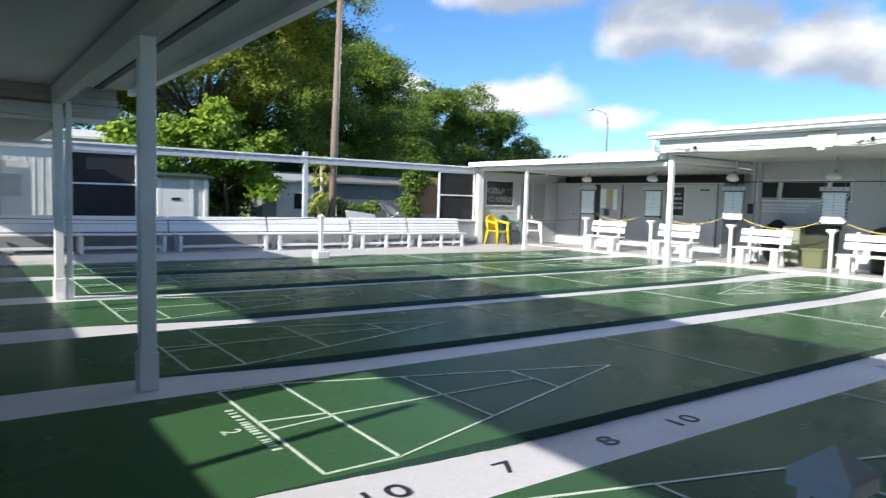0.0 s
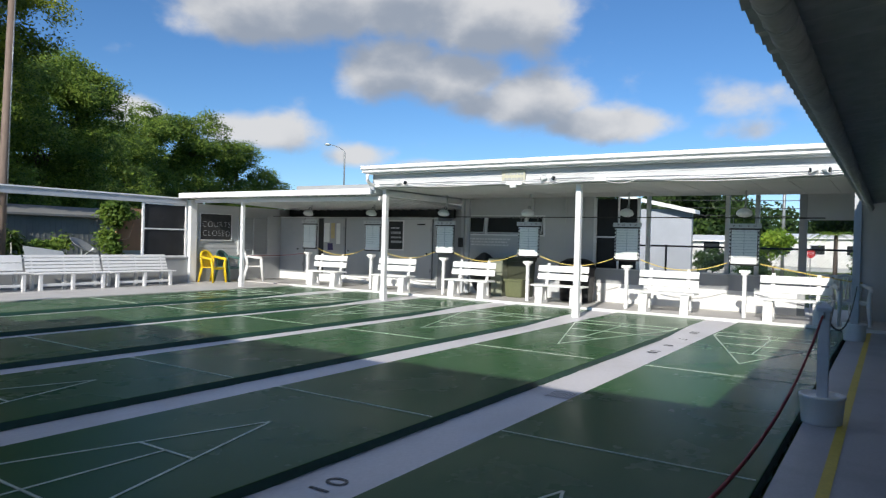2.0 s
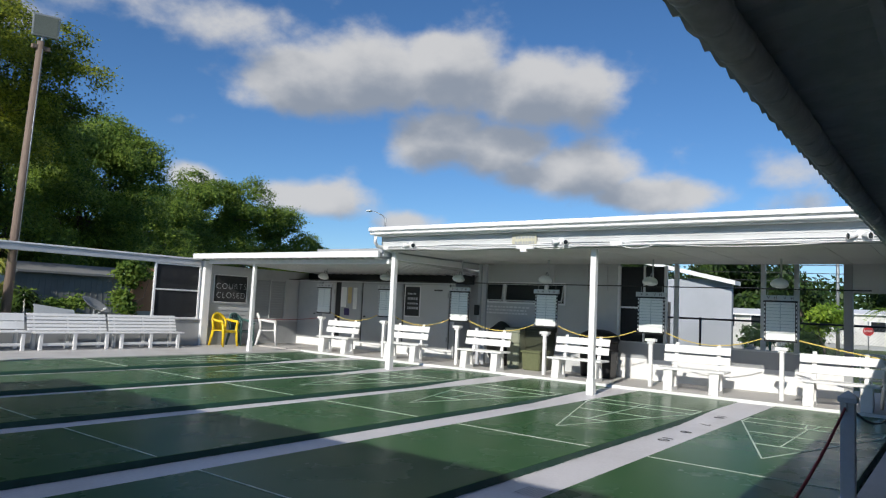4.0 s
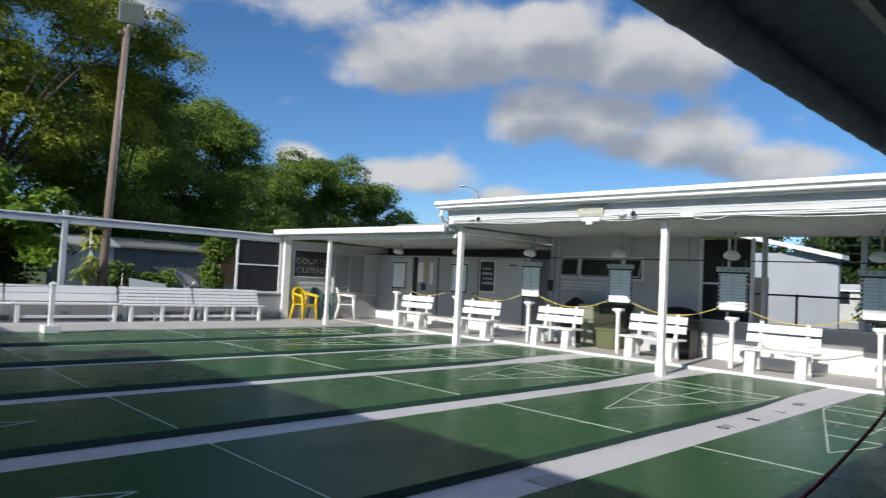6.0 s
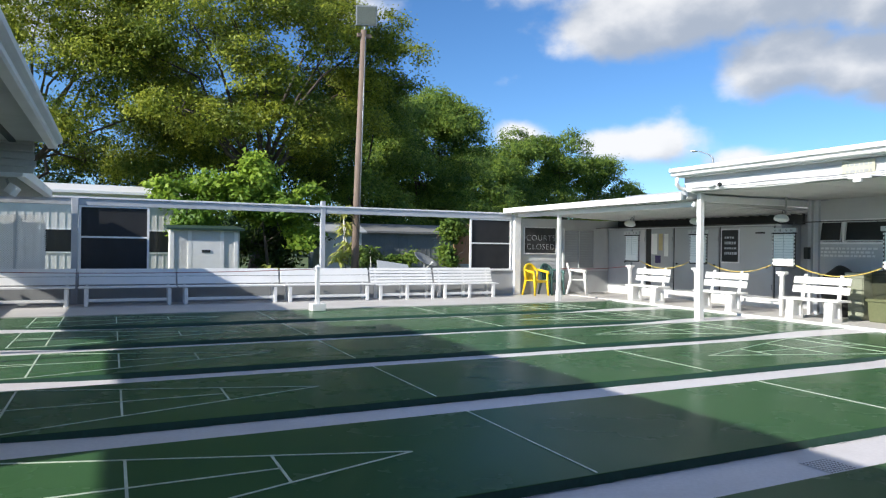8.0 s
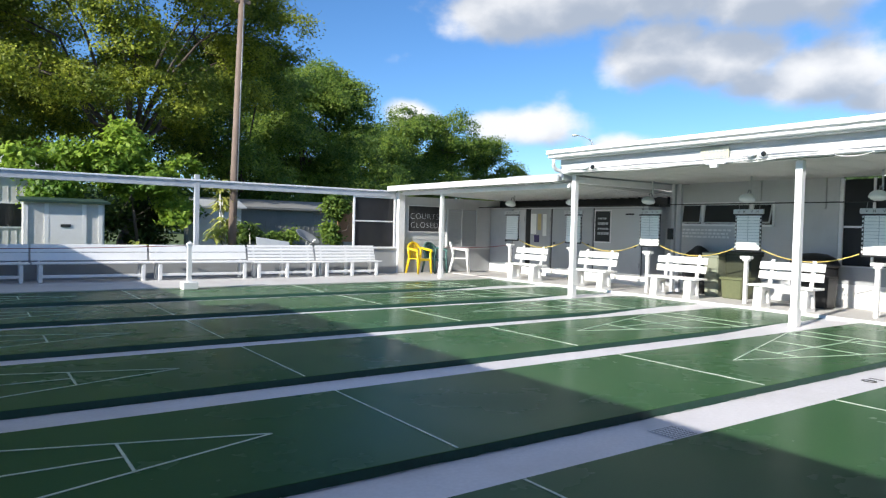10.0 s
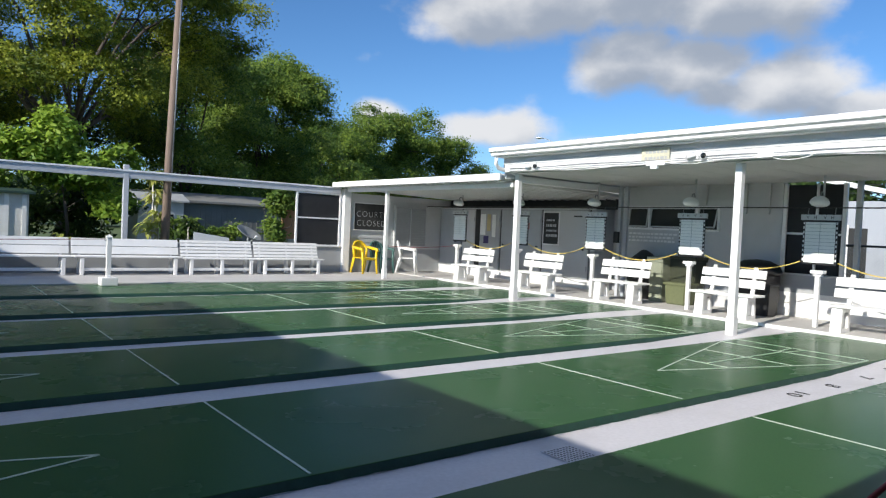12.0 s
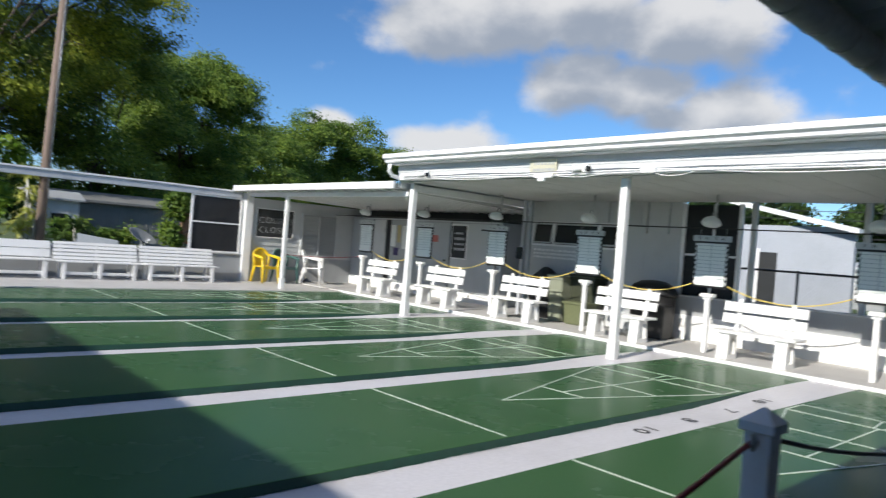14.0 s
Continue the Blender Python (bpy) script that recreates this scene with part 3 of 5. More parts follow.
def west_shelter():
    bm = bmesh.new()
    extrude_profile(bm, [(2.20, 2.80), (-1.9, 2.60), (-1.9, 2.64), (2.20, 2.88)], "y", -6.0, 10.20)
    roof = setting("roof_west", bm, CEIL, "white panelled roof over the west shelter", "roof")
    bm = bmesh.new()
    extrude_profile(bm, [(2.18 + a, 2.72 + b) for a, b in gutter_profile(-1)], "y", -6.0, 10.24)
    part("gutter", bm, PVC, roof, "white stepped eave gutter")
    part("header", boxes((1.24, 1.36, -6.0, 10.1, 2.50, 2.73), bevel=0.01), CEIL, roof)
    part("dark_seam", boxes((1.74, 1.82, -6.0, 10.1, 2.755, 2.79)), DARK, roof)
    part("end_beam", boxes((-1.7, 1.24, 9.96, 10.08, 2.34, 2.50), bevel=0.01), CEIL, roof)
    bm = bmesh.new()
    for k in range(4):
        extrude_profile(bm, [(10.10, 2.44 + k * 0.10), (10.085, 2.45 + k * 0.10), (10.10, 2.525 + k * 0.10), (10.13, 2.525 + k * 0.10), (10.13, 2.44 + k * 0.10)], "x", -1.8, 2.05 - 0.02 * k)
    box(bm, -1.8, 2.02, 10.13, 10.16, 2.36, 2.83)
    part("end_panel", bm, CEIL, roof, "grey lapped end panel")
    part("lower_rail", boxes((-1.7, 1.9, 10.11, 10.17, 2.30, 2.36), bevel=0.006), PVC, roof)
    bm = bmesh.new()
    extrude_profile(bm, [(1.62, 2.48), (-2.2, 2.36), (-2.2, 2.42), (1.62, 2.56)], "y", 10.2, 17.1)
    low = setting("roof_north_west", bm, CEIL, "low corrugated roof over the north west corner", "roof")
    part("fascia", boxes((1.62, 1.76, 10.2, 17.1, 2.44, 2.60), bevel=0.012), PVC, low, "white roof gutter")
    fl = thing("floodlight", "white box floodlight under the west eave", "floodlight", (1.45, 12.2, 2.24))
    bm = bmesh.new()
    tilted_box(bm, pose(0.1, 0, 0.02, 0, 35, 0), 0.12, 0.62, 0.16, 0.02)
    part("housing", bm, PVC, fl)
    bm = bmesh.new()
    tube(bm, [(0.05, 0, 0.08), (0.0, 0, 0.26)], 0.02, 8)
    part("bracket", bm, METAL, fl)
    bm = bmesh.new()
    for k in range(30):
        y = 10.3 + k * 0.225
        extrude_profile(bm, [(1.6, 2.485), (-1.8, 2.375), (-1.8, 2.33), (1.6, 2.44)], "y", y, y + 0.07)
    part("roof_ribs", bm, CEIL, low)
    for y in (5.12, 9.98):
        post("post", 1.3, y, alley_z(1.3), 2.55, 0.055, WHITE, "white painted square steel post with a sleeve at its foot")
    post("post", 1.42, 9.98, alley_z(1.4), 2.55, 0.035, WHITE, "thin white pipe beside the steel post", "pipes", True)
    # unseen back wall; open bays sized to let sun patches onto the courts
    bm = bmesh.new()
    box(bm, -1.95, -1.8, -6.0, NORTH, 0.0, 1.60)
    box(bm, -1.93, -1.8, 3.78, 6.55, 1.60, 2.61)
    box(bm, -1.93, -1.8, -6.0, -1.6, 1.60, 2.61)
    setting("wall_west", bm, WALL, "unseen pale grey back wall of the west shelter, open bays shaped for the sun", "wall")
    for y in (2.85, 8.4, 10.2, 12.2, 14.4, 16.2):
        post("post", -1.88, y, 1.60, 2.5, 0.035, WALL, "slim grey post in the open back wall", "bay posts", False)


def south_canopy():
    """The dark corrugated canopy over the walkway."""
    bm = bmesh.new()
    n = 230
    rows = []
    for k in range(n + 1):
        x = 1.9 + (15.3 - 1.9) * k / n
        dz = 0.012 * math.sin(x * 2 * math.pi / 0.075 * 0.5)
        rows.append([bm.verts.new((x, y, z + dz)) for y, z in ((0.36, 2.27), (-3.6, 2.75))] + [bm.verts.new((x, y, z + dz + 0.012)) for y, z in ((-3.6, 2.75), (0.36, 2.27))])
    for a, b in zip(rows, rows[1:]):
        for j in range(4):
            bm.faces.new((a[j], b[j], b[(j + 1) % 4], a[(j + 1) % 4]))
    roof = setting("canopy", bm, CANOPY, "dark weathered corrugated canopy over the walkway", "canopy")
    bm = bmesh.new()
    tube(bm, [(1.9, 0.235, 2.212), (15.3, 0.235, 2.212)], 0.054, 16)
    part("edge_pipe", bm, PIPE, roof, "dull grey pipe along the canopy edge")
    bm = bmesh.new()
    for k in range(60):
        x = 2.6 + k * 0.215
        tube(bm, [(x, 0.235, 2.212), (x + 0.02, 0.235, 2.212)], 0.057, 16)
    part("pipe_bands", bm, PIPE, roof)
    part("purlins", boxes((1.9, 15.3, -0.12, -0.09, 2.22, 2.27), (1.9, 15.3, -1.75, -1.70, 2.42, 2.48), (1.9, 15.3, -3.5, -3.42, 2.55, 2.68)), METAL, roof)
    bm = bmesh.new()
    for k in range(7):
        x = 3.4 + k * 1.95
        tube(bm, [(x, -0.1, 2.21), (x, -1.7, 2.20), (x, -3.45, 2.58)], 0.012, 8)
        tube(bm, [(x, -0.6, 2.36), (x, -0.9, 2.22)], 0.010, 8)
        tube(bm, [(x, -1.7, 2.20), (x, -1.7, 2.46)], 0.010, 8)
        tube(bm, [(x, -0.1, 2.24), (x + 0.97, -1.7, 2.43)], 0.009, 8)
    part("trusses", bm, METAL, roof)
    for x in (3.0, 6.9, 10.8, 14.6):
        post("post", x, -3.46, 0.0, 2.6, 0.05, GREYPOST, "grey steel post under the canopy", "canopy posts", False)
    setting("wall_south", boxes((-2.0, 17.6, -5.1, -5.0, 0.0, 2.6)), WALL, "pale grey wall behind the walkway", "wall")
    setting("roof_south", boxes((-2.0, 15.3, -5.1, -3.6, 2.76, 2.82)), CANOPY, "dark roof sheet behind the canopy", "roof")


east_shelter()
wall_east()
sheds()
wall_north()
west_shelter()
south_canopy()


# ---- furniture ----
def park_bench(y):
    """White bench with two back boards and block legs, facing west."""
    ob = thing("bench", "white painted wooden bench with blocky legs on the platform", "bench", (15.95, y, 0.045), group="benches on the east platform")
    w = 0.63
    for s in (-1, 1):
        yy = s * 0.43
        # cast leg: tapered, with a recessed panel in each side
        bm = bmesh.new()
        outer, inner = [], []
        for sy in (-1, 1):
            outer.append([bm.verts.new((x, yy + sy * 0.085, z)) for x, z in ((-0.235, 0), (0.105, 0), (0.065, 0.40), (-0.20, 0.40))])
            inner.append([[bm.verts.new((x, yy + sy * (0.085 - d), z)) for x, z in ((-0.165, 0.07), (0.035, 0.07), (0.01, 0.32), (-0.145, 0.32))] for d in (0.0, 0.05)])
        for k in range(4):
            j = (k + 1) % 4
            bm.faces.new((outer[0][k], outer[0][j], outer[1][j], outer[1][k]))
            for side in (0, 1):
                rim, deep = inner[side]
                bm.faces.new((outer[side][k], outer[side][j], rim[j], rim[k]))
                bm.faces.new((rim[k], rim[j], deep[j], deep[k]))
        for side in (0, 1):
            bm.faces.new(inner[side][1])
        bmesh.ops.recalc_face_normals(bm, faces=bm.faces)
        part("leg", bm, WHITE, ob, "white cast leg with a recessed panel")
        bm = bmesh.new()
        tilted_box(bm, pose(0.205, s * 0.40, 0.64, 0, 12, 0), 0.04, 0.07, 0.58, 0.006)
        part("back_support", bm, WHITE, ob)
    for k in range(3):
        part("seat_slat", boxes((-0.24 + k * 0.145, -0.105 + k * 0.145, -w, w, 0.40, 0.44), bevel=0.006), WHITE, ob)
    for z, x in ((0.615, 0.155), (0.80, 0.195)):
        bm = bmesh.new()
        tilted_box(bm, pose(x, 0, z, 0, 12, 0), 0.03, 2 * w, 0.15, 0.006)
        part("back_slat", bm, WHITE, ob)
    return ob


for yc in COURTS:
    park_bench(yc)


def long_bench(x0, x1, slats, label):
    """White bench along the north wall, facing south."""
    L = x1 - x0
    ob = thing("long_bench", label, "bench", ((x0 + x1) / 2, 16.75, 0.02), group="benches along the north wall")
    h = L / 2 - 0.01
    if slats:
        for k in range(5):
            bm = bmesh.new()
            tilted_box(bm, pose(0, 0.17 + k * 0.030, 0.46 + k * 0.084, -20, 0, 0), 2 * h, 0.022, 0.068, 0.004)
            part("back_slat", bm, WHITE, ob)
        for k in range(4):
            part("seat_slat", boxes((-h, h, -0.25 + k * 0.11, -0.16 + k * 0.11, 0.38, 0.41), bevel=0.004), WHITE, ob)
        n = 3
    else:
        for z, y in ((0.55, 0.20), (0.735, 0.246)):
            bm = bmesh.new()
            tilted_box(bm, pose(0, y, z, -14, 0, 0), 2 * h, 0.03, 0.178, 0.005)
            part("back_slat", bm, WHITE, ob)
        for k in range(3):
            part("seat_slat", boxes((-h, h, -0.25 + k * 0.15, -0.11 + k * 0.15, 0.40, 0.435), bevel=0.005), WHITE, ob)
        n = 2
    for k in range(n):
        x = -h + 0.16 + k * (2 * h - 0.32) / (n - 1)
        bm = bmesh.new()
        box(bm, x - 0.04, x + 0.04, -0.24, -0.16, 0, 0.38, 0.006)
        part("leg", bm, WHITE, ob)
        bm = bmesh.new()
        box(bm, x - 0.04, x + 0.04, 0.16, 0.24, 0, 0.38, 0.006)
        tilted_box(bm, pose(x, 0.245, 0.60, -16, 0, 0), 0.05, 0.04, 0.46, 0.005)
        part("rear_leg", bm, WHITE, ob)
    part("stretcher", boxes((-h + 0.2, h - 0.2, -0.215, -0.175, 0.10, 0.165), bevel=0.005), WHITE, ob)
    return ob


long_bench(-0.1, 2.25, False, "long white bench with two wide back boards")
long_bench(2.3, 4.36, False, "long white bench with two wide back boards, in half shade")
long_bench(4.38, 6.80, False, "long white bench with two wide back boards")
long_bench(6.83, 9.20, False, "long white bench with two wide back boards")
long_bench(9.24, 11.10, True, "white slatted park bench against the low wall")
long_bench(11.14, 13.02, True, "white slatted park bench against the low wall")


def score_board(k, y):
    """A hanging score sheet in a dark frame, its lamp, and the white post below."""
    ob = thing("score_board", "hanging score sheet in a black frame", "score board", (16.2, y, 1.10), group="score boards")
    part("card", boxes((-0.012, 0.0, -0.245, 0.245, 0.03, 0.74)), CARD, ob, "pale green gridded sheet")
    part("backing", boxes((-0.004, 0.02, -0.28, 0.28, -0.005, 0.82), bevel=0.003), BLACK, ob)
    bm = bmesh.new()
    for j in range(9):
        z = 0.20 + j * 0.06
        part("grid_line", boxes((-0.0145, -0.0125, -0.245, 0.245, z, z + 0.006)), CARD_LINE, ob)
    part("grid_line", boxes((-0.0148, -0.0128, -0.004, 0.004, 0.19, 0.74)), CARD_LINE, ob)
    part("lower_panel", boxes((-0.018, -0.0148, -0.245, 0.245, 0.03, 0.19)), CARD, ob)
    part("header", boxes((-0.03, 0.02, -0.32, 0.32, 0.755, 0.85), bevel=0.004), WALL, ob, "pale grey header strip")
    part("header_trim", boxes((-0.032, 0.02, -0.29, 0.29, 0.722, 0.748)), BLACK, ob)
    for s in (-0.2, -0.08, 0.08, 0.2):
        m = Matrix.Translation((-0.0325, s, 0.80)) @ Matrix(((0, 0, -1, 0), (-1, 0, 0, 0), (0, 1, 0, 0), (0, 0, 0, 1)))
        lettering("letter", "V" if s in (0.2, -0.08) else "H", 0.075, BLACK, m, ob)
    for s in (-1, 1):
        for j in range(9):
            z = 0.06 + j * 0.078
            part("clip", boxes((-0.012, -0.004, s * 0.268 - 0.009, s * 0.268 + 0.009, z, z + 0.042)), PVC, ob)
        bm = bmesh.new()
        tube(bm, [(0.0, s * 0.22, 0.83), (0.035, s * 0.22, 0.972)], 0.005, 6)
        part("hanger", bm, METAL, ob)
    lamp = thing("pendant_lamp", "white enamel pendant lamp over the score sheet", "lamp", (16.1, y, 2.06), group="lamps over the score boards")
    bm = bmesh.new()
    lathe(bm, [(0.03, 0.012), (0.10, 0.0), (0.165, 0.02), (0.198, 0.05), (0.205, 0.072), (0.196, 0.10), (0.168, 0.145), (0.125, 0.178), (0.07, 0.198), (0.035, 0.205), (0.0, 0.206)], 26)
    bm.transform(pose(0, 0, 0.03, 0, 10, 0) @ Matrix.Diagonal((0.76, 0.76, 0.84, 1)))
    part("shade", bm, LAMPSHADE, lamp)
    bm = bmesh.new()
    tube(bm, [(0.03, 0, 0.2), (0.06, 0, 0.27), (0.11, 0, 0.28), (0.15, 0, 0.22)], 0.011, 8)
    part("gooseneck", bm, METAL, lamp)
    bm = bmesh.new()
    tube(bm, [(0.16, 0, 0.10), (0.16, 0, 0.57)], 0.018, 8)
    part("stem", bm, WALL, lamp)
    p = thing("score_post", "white wooden post with a small box top", "post", (16.10, y - 0.05, 0.045), group="posts below the score boards")
    part("shaft", boxes((-0.036, 0.036, -0.036, 0.036, 0, 0.86), bevel=0.006), WHITE, p)
    bm = bmesh.new()
    box(bm, -0.075, 0.075, -0.105, 0.105, 0.90, 0.96, 0.01)
    box(bm, -0.05, 0.05, -0.065, 0.065, 0.86, 0.90, 0.006)
    part("cap_box", bm, WHITE, p)


for k in range(6):
    score_board(k, 2.43 + 2.427 * k)


# ---- plants ----
def leaves_mesh(name, mat, centres, size, rng, parent=None, outward=None):
    """Many small bent leaf blades; their faces lean outward from the bough that bears them."""
    n = len(centres)
    c = np.asarray(centres)
    up = np.array([-0.15, -0.35, 0.5]) + rng.normal(size=(n, 3)) * 0.55
    if outward is not None:
        up = up + outward * 0.6
    a = np.cross(rng.normal(size=(n, 3)), up)
    a /= np.linalg.norm(a, axis=1)[:, None] + 1e-9
    b = np.cross(a, up)
    b /= np.linalg.norm(b, axis=1)[:, None] + 1e-9
    nn = np.cross(a, b)
    L = size * (0.6 + 0.8 * rng.random(n))[:, None]
    W = L * 0.52
    v = np.empty((n, 4, 3))
    v[:, 0] = c - a * L * 0.5
    v[:, 1] = c + b * W * 0.5 + nn * W * 0.2
    v[:, 2] = c + a * L * 0.5
    v[:, 3] = c - b * W * 0.5 + nn * W * 0.2
    me = bpy.data.meshes.new(name)
    me.vertices.add(4 * n)
    me.vertices.foreach_set("co", v.reshape(-1))
    me.loops.add(4 * n)
    me.loops.foreach_set("vertex_index", np.arange(4 * n))
    me.polygons.add(n)
    me.polygons.foreach_set("loop_start", np.arange(0, 4 * n, 4))
    me.polygons.foreach_set("loop_total", np.full(n, 4))
    me.update()
    me.materials.append(mat)
    ob = new(name, me)
    ob.parent = parent
    return ob


def pads(rng, blobs, per, clump_r, k=42):
    """Leaf centres and outward directions: flattened sprays over the skins of boughs, open below."""
    out, way = [], []
    for x, y, z, rx, ry, rz in blobs:
        m = max(int(per * (rx * ry + ry * rz + rx * rz) / 3), 6)
        d = rng.normal(size=(3 * m, 3))
        d /= np.linalg.norm(d, axis=1)[:, None]
        d = d[d[:, 2] > -0.6][:m]
        # bulges make the skin of a bough uneven
        r = 0.80 + 0.16 * np.sin(d[:, 0] * 5 + x) * np.cos(d[:, 1] * 5 + y) + 0.24 * (rng.random(len(d)) - 0.5)
        cc = np.array([x, y, z]) + d * r[:, None] * np.array([rx, ry, rz])
        size = clump_r * (0.6 + 0.8 * rng.random(len(d)))
        out.append((cc[:, None, :] + rng.normal(size=(len(d), k, 3)) * np.array([1, 1, 0.55]) * size[:, None, None]).reshape(-1, 3))
        way.append(np.repeat(d, k, axis=0))
    return np.concatenate(out), np.concatenate(way)


def tree(name, label, at, trunk_h, trunk_r, blobs, per, clump_r, leaf, mat, seed, lean=(0, 0)):
    rng = np.random.default_rng(seed)
    ob = thing(name, label, "tree", at)
    bm = bmesh.new()
    top = Vector((lean[0], lean[1], trunk_h))
    tube(bm, [(0, 0, 0), (0.02, 0, trunk_h * 0.15), top * 0.55 + Vector((0.1, 0, 0)), top], [trunk_r * 1.4, trunk_r * 1.05, trunk_r * 0.9, trunk_r * 0.7], 12)
    for x, y, z, rx, ry, rz in blobs[::6]:
        e = Vector((x, y, z))
        fork = top * rng.uniform(0.72, 0.98)
        mid = top.lerp(e, 0.5) + Vector(rng.normal(size=3) * 0.25) + Vector((0, 0, 0.12 * (e - top).length))
        tube(bm, [fork, fork.lerp(mid, 0.5) + Vector(rng.normal(size=3) * 0.3), mid, e], [trunk_r * 0.28, trunk_r * 0.21, trunk_r * 0.14, trunk_r * 0.05], 7)
        for _ in range(4):
            d = Vector(rng.normal(size=3)).normalized()
            f = e + Vector((d.x * rx, d.y * ry, d.z * rz)) * 0.8
            tube(bm, [mid.lerp(e, 0.6), mid.lerp(f, 0.6) + Vector(rng.normal(size=3) * 0.15), f], [trunk_r * 0.10, trunk_r * 0.06, trunk_r * 0.02], 5)
    part("trunk", bm, BARK, ob)
    centres, way = pads(rng, blobs, per, clump_r)
    leaves_mesh("crown", mat, centres, leaf, rng, ob, way)
    return ob


def blob_field(seed, n, x, y, z, r):
    """Ellipsoids scattered in ranges of x, y, z, with radii in a range."""
    g = np.random.default_rng(seed)
    return [(g.uniform(*x), g.uniform(*y), g.uniform(*z), *(g.uniform(*r) * np.array([1.1, 1.0, 0.75]))) for _ in range(n)]


def dome(seed, n, cx, cy, cz, ax, ay, az, r, low=-0.25, inner=0.0):
    """Ellipsoids set over the upper shell of a crown with half axes ax, ay, az."""
    g = np.random.default_rng(seed)
    out = []
    while len(out) < n:
        d = g.normal(size=3)
        d /= np.linalg.norm(d)
        if d[2] < low:
            continue
        f = g.uniform(0.78, 1.0) if g.random() > inner else g.uniform(0.35, 0.75)
        out.append((cx + d[0] * ax * f, cy + d[1] * ay * f, cz + d[2] * az * f, *(g.uniform(*r) * np.array([1.15, 1.0, 0.72]))))
    return out


tree("oak_tree", "large live oak with a broad yellow green crown behind the wall", (8.6, 29.5, -0.16), 5.2, 0.36,
     dome(3, 66, -0.6, 0.0, 9.0, 5.7, 4.8, 5.6, (0.9, 1.6), -0.75) + blob_field(33, 11, (4.4, 6.6), (-2, 1), (8.4, 11.6), (0.6, 1.1)) + blob_field(45, 9, (-5, 4.0), (-4.4, -3.2), (4.6, 7.0), (0.7, 1.1)), 42, 0.24, 0.125, LEAF_OAK, 11)
tree("oak_tree", "broad live oak with yellow green sprays and pale limbs", (-0.5, 30.5, -0.16), 4.6, 0.34,
     dome(43, 52, 0.8, 0.5, 7.2, 5.8, 4.6, 5.4, (0.85, 1.5), -0.6) + blob_field(44, 9, (-3, 3.5), (-4.5, -3), (4.6, 8.0), (0.7, 1.2)), 40, 0.24, 0.125, LEAF_OAK, 23)
tree("oak_tree", "leafy tree coloured dark for the shade of the oaks", (5.5, 36.5, -0.16), 3.0, 0.35,
     blob_field(31, 30, (-9.0, 8.0), (-1.5, 2.0), (1.6, 7.6), (1.2, 2.1)), 11, 0.36, 0.19, LEAF_SHADE, 22)
tree("oak_tree", "dark leafy tree beside the light pole", (14.6, 34.5, -0.16), 3.4, 0.3,
     dome(5, 32, 0.2, 0, 5.6, 3.6, 3.0, 4.6, (0.9, 1.4), -0.6, 0.2) + blob_field(46, 8, (-2.5, 2.5), (-1.5, 1.5), (1.6, 3.6), (0.9, 1.3)), 28, 0.26, 0.15, LEAF_MID, 12)
tree("oak_tree", "rounded green tree with a yellowish top", (20.8, 39.5, -0.16), 4.0, 0.3,
     dome(6, 50, 0.0, 0, 7.2, 3.5, 3.2, 4.4, (1.0, 1.6), -0.7, 0.2) + blob_field(47, 10, (-3.0, 3.0), (-2, 0), (1.6, 4.5), (1.0, 1.5)), 30, 0.26, 0.15, LEAF_MID, 13)
for x, y, top, wide, n, sd in ((28.5, 47.0, 8.4, 3.0, 24, 10), (34.5, 57.0, 12.4, 3.6, 34, 7), (40.2, 59.0, 14.0, 3.8, 40, 8), (46.6, 60.0, 15.2, 4.2, 44, 9), (52.4, 61.5, 13.2, 3.4, 34, 16), (57.5, 62.5, 9.4, 3.2, 24, 17)):
    tree("oak_tree", "tall dark green tree in the distance", (x, y, -0.16), top * 0.38, 0.4,
         dome(sd, n, 0, 0, top * 0.50, wide, wide * 0.85, top * 0.42, (1.1, 1.8), -0.95, 0.15), 17, 0.34, 0.22, LEAF_MID, sd + 80)
tree("shrub", "bright green bushy shrub leaning over the wall", (7.55, 22.6, -0.16), 1.9, 0.06,
     blob_field(21, 16, (-1.1, 1.35), (-0.7, 0.7), (1.7, 3.5), (0.40, 0.68)) + blob_field(25, 6, (-0.5, 0.6), (-0.4, 0.4), (3.4, 4.3), (0.30, 0.46)), 62, 0.15, 0.17, LEAF_BRIGHT, 18)
tree("shrub", "bright green shrub over the small outhouse", (5.35, 22.9, -0.16), 1.8, 0.06,
     blob_field(22, 14, (-1.1, 1.6), (-0.6, 0.6), (1.9, 3.7), (0.3, 0.65)), 52, 0.15, 0.16, LEAF_BRIGHT, 19)
tree("shrub", "shrub coloured dark for the shade under the oak behind the wall", (8.1, 24.5, -0.16), 0.9, 0.06,
     blob_field(23, 14, (-1.9, 1.4), (-0.5, 0.8), (0.6, 2.2), (0.45, 0.8)), 45, 0.17, 0.16, LEAF_SHADE, 20)
tree("shrub", "green leafy vine climbing beside the orange wall", (13.0, 19.45, -0.16), 1.4, 0.05,
     blob_field(24, 12, (-0.35, 0.28), (-0.12, 0.12), (0.9, 2.5), (0.18, 0.30)), 170, 0.09, 0.12, LEAF_MID, 21)
tree("shrub", "low green bush under the trees by the dish", (11.6, 21.2, -0.16), 0.6, 0.05,
     blob_field(26, 9, (-1.3, 0.7), (-0.4, 0.4), (0.5, 1.5), (0.3, 0.5)), 80, 0.12, 0.13, LEAF_MID, 24)


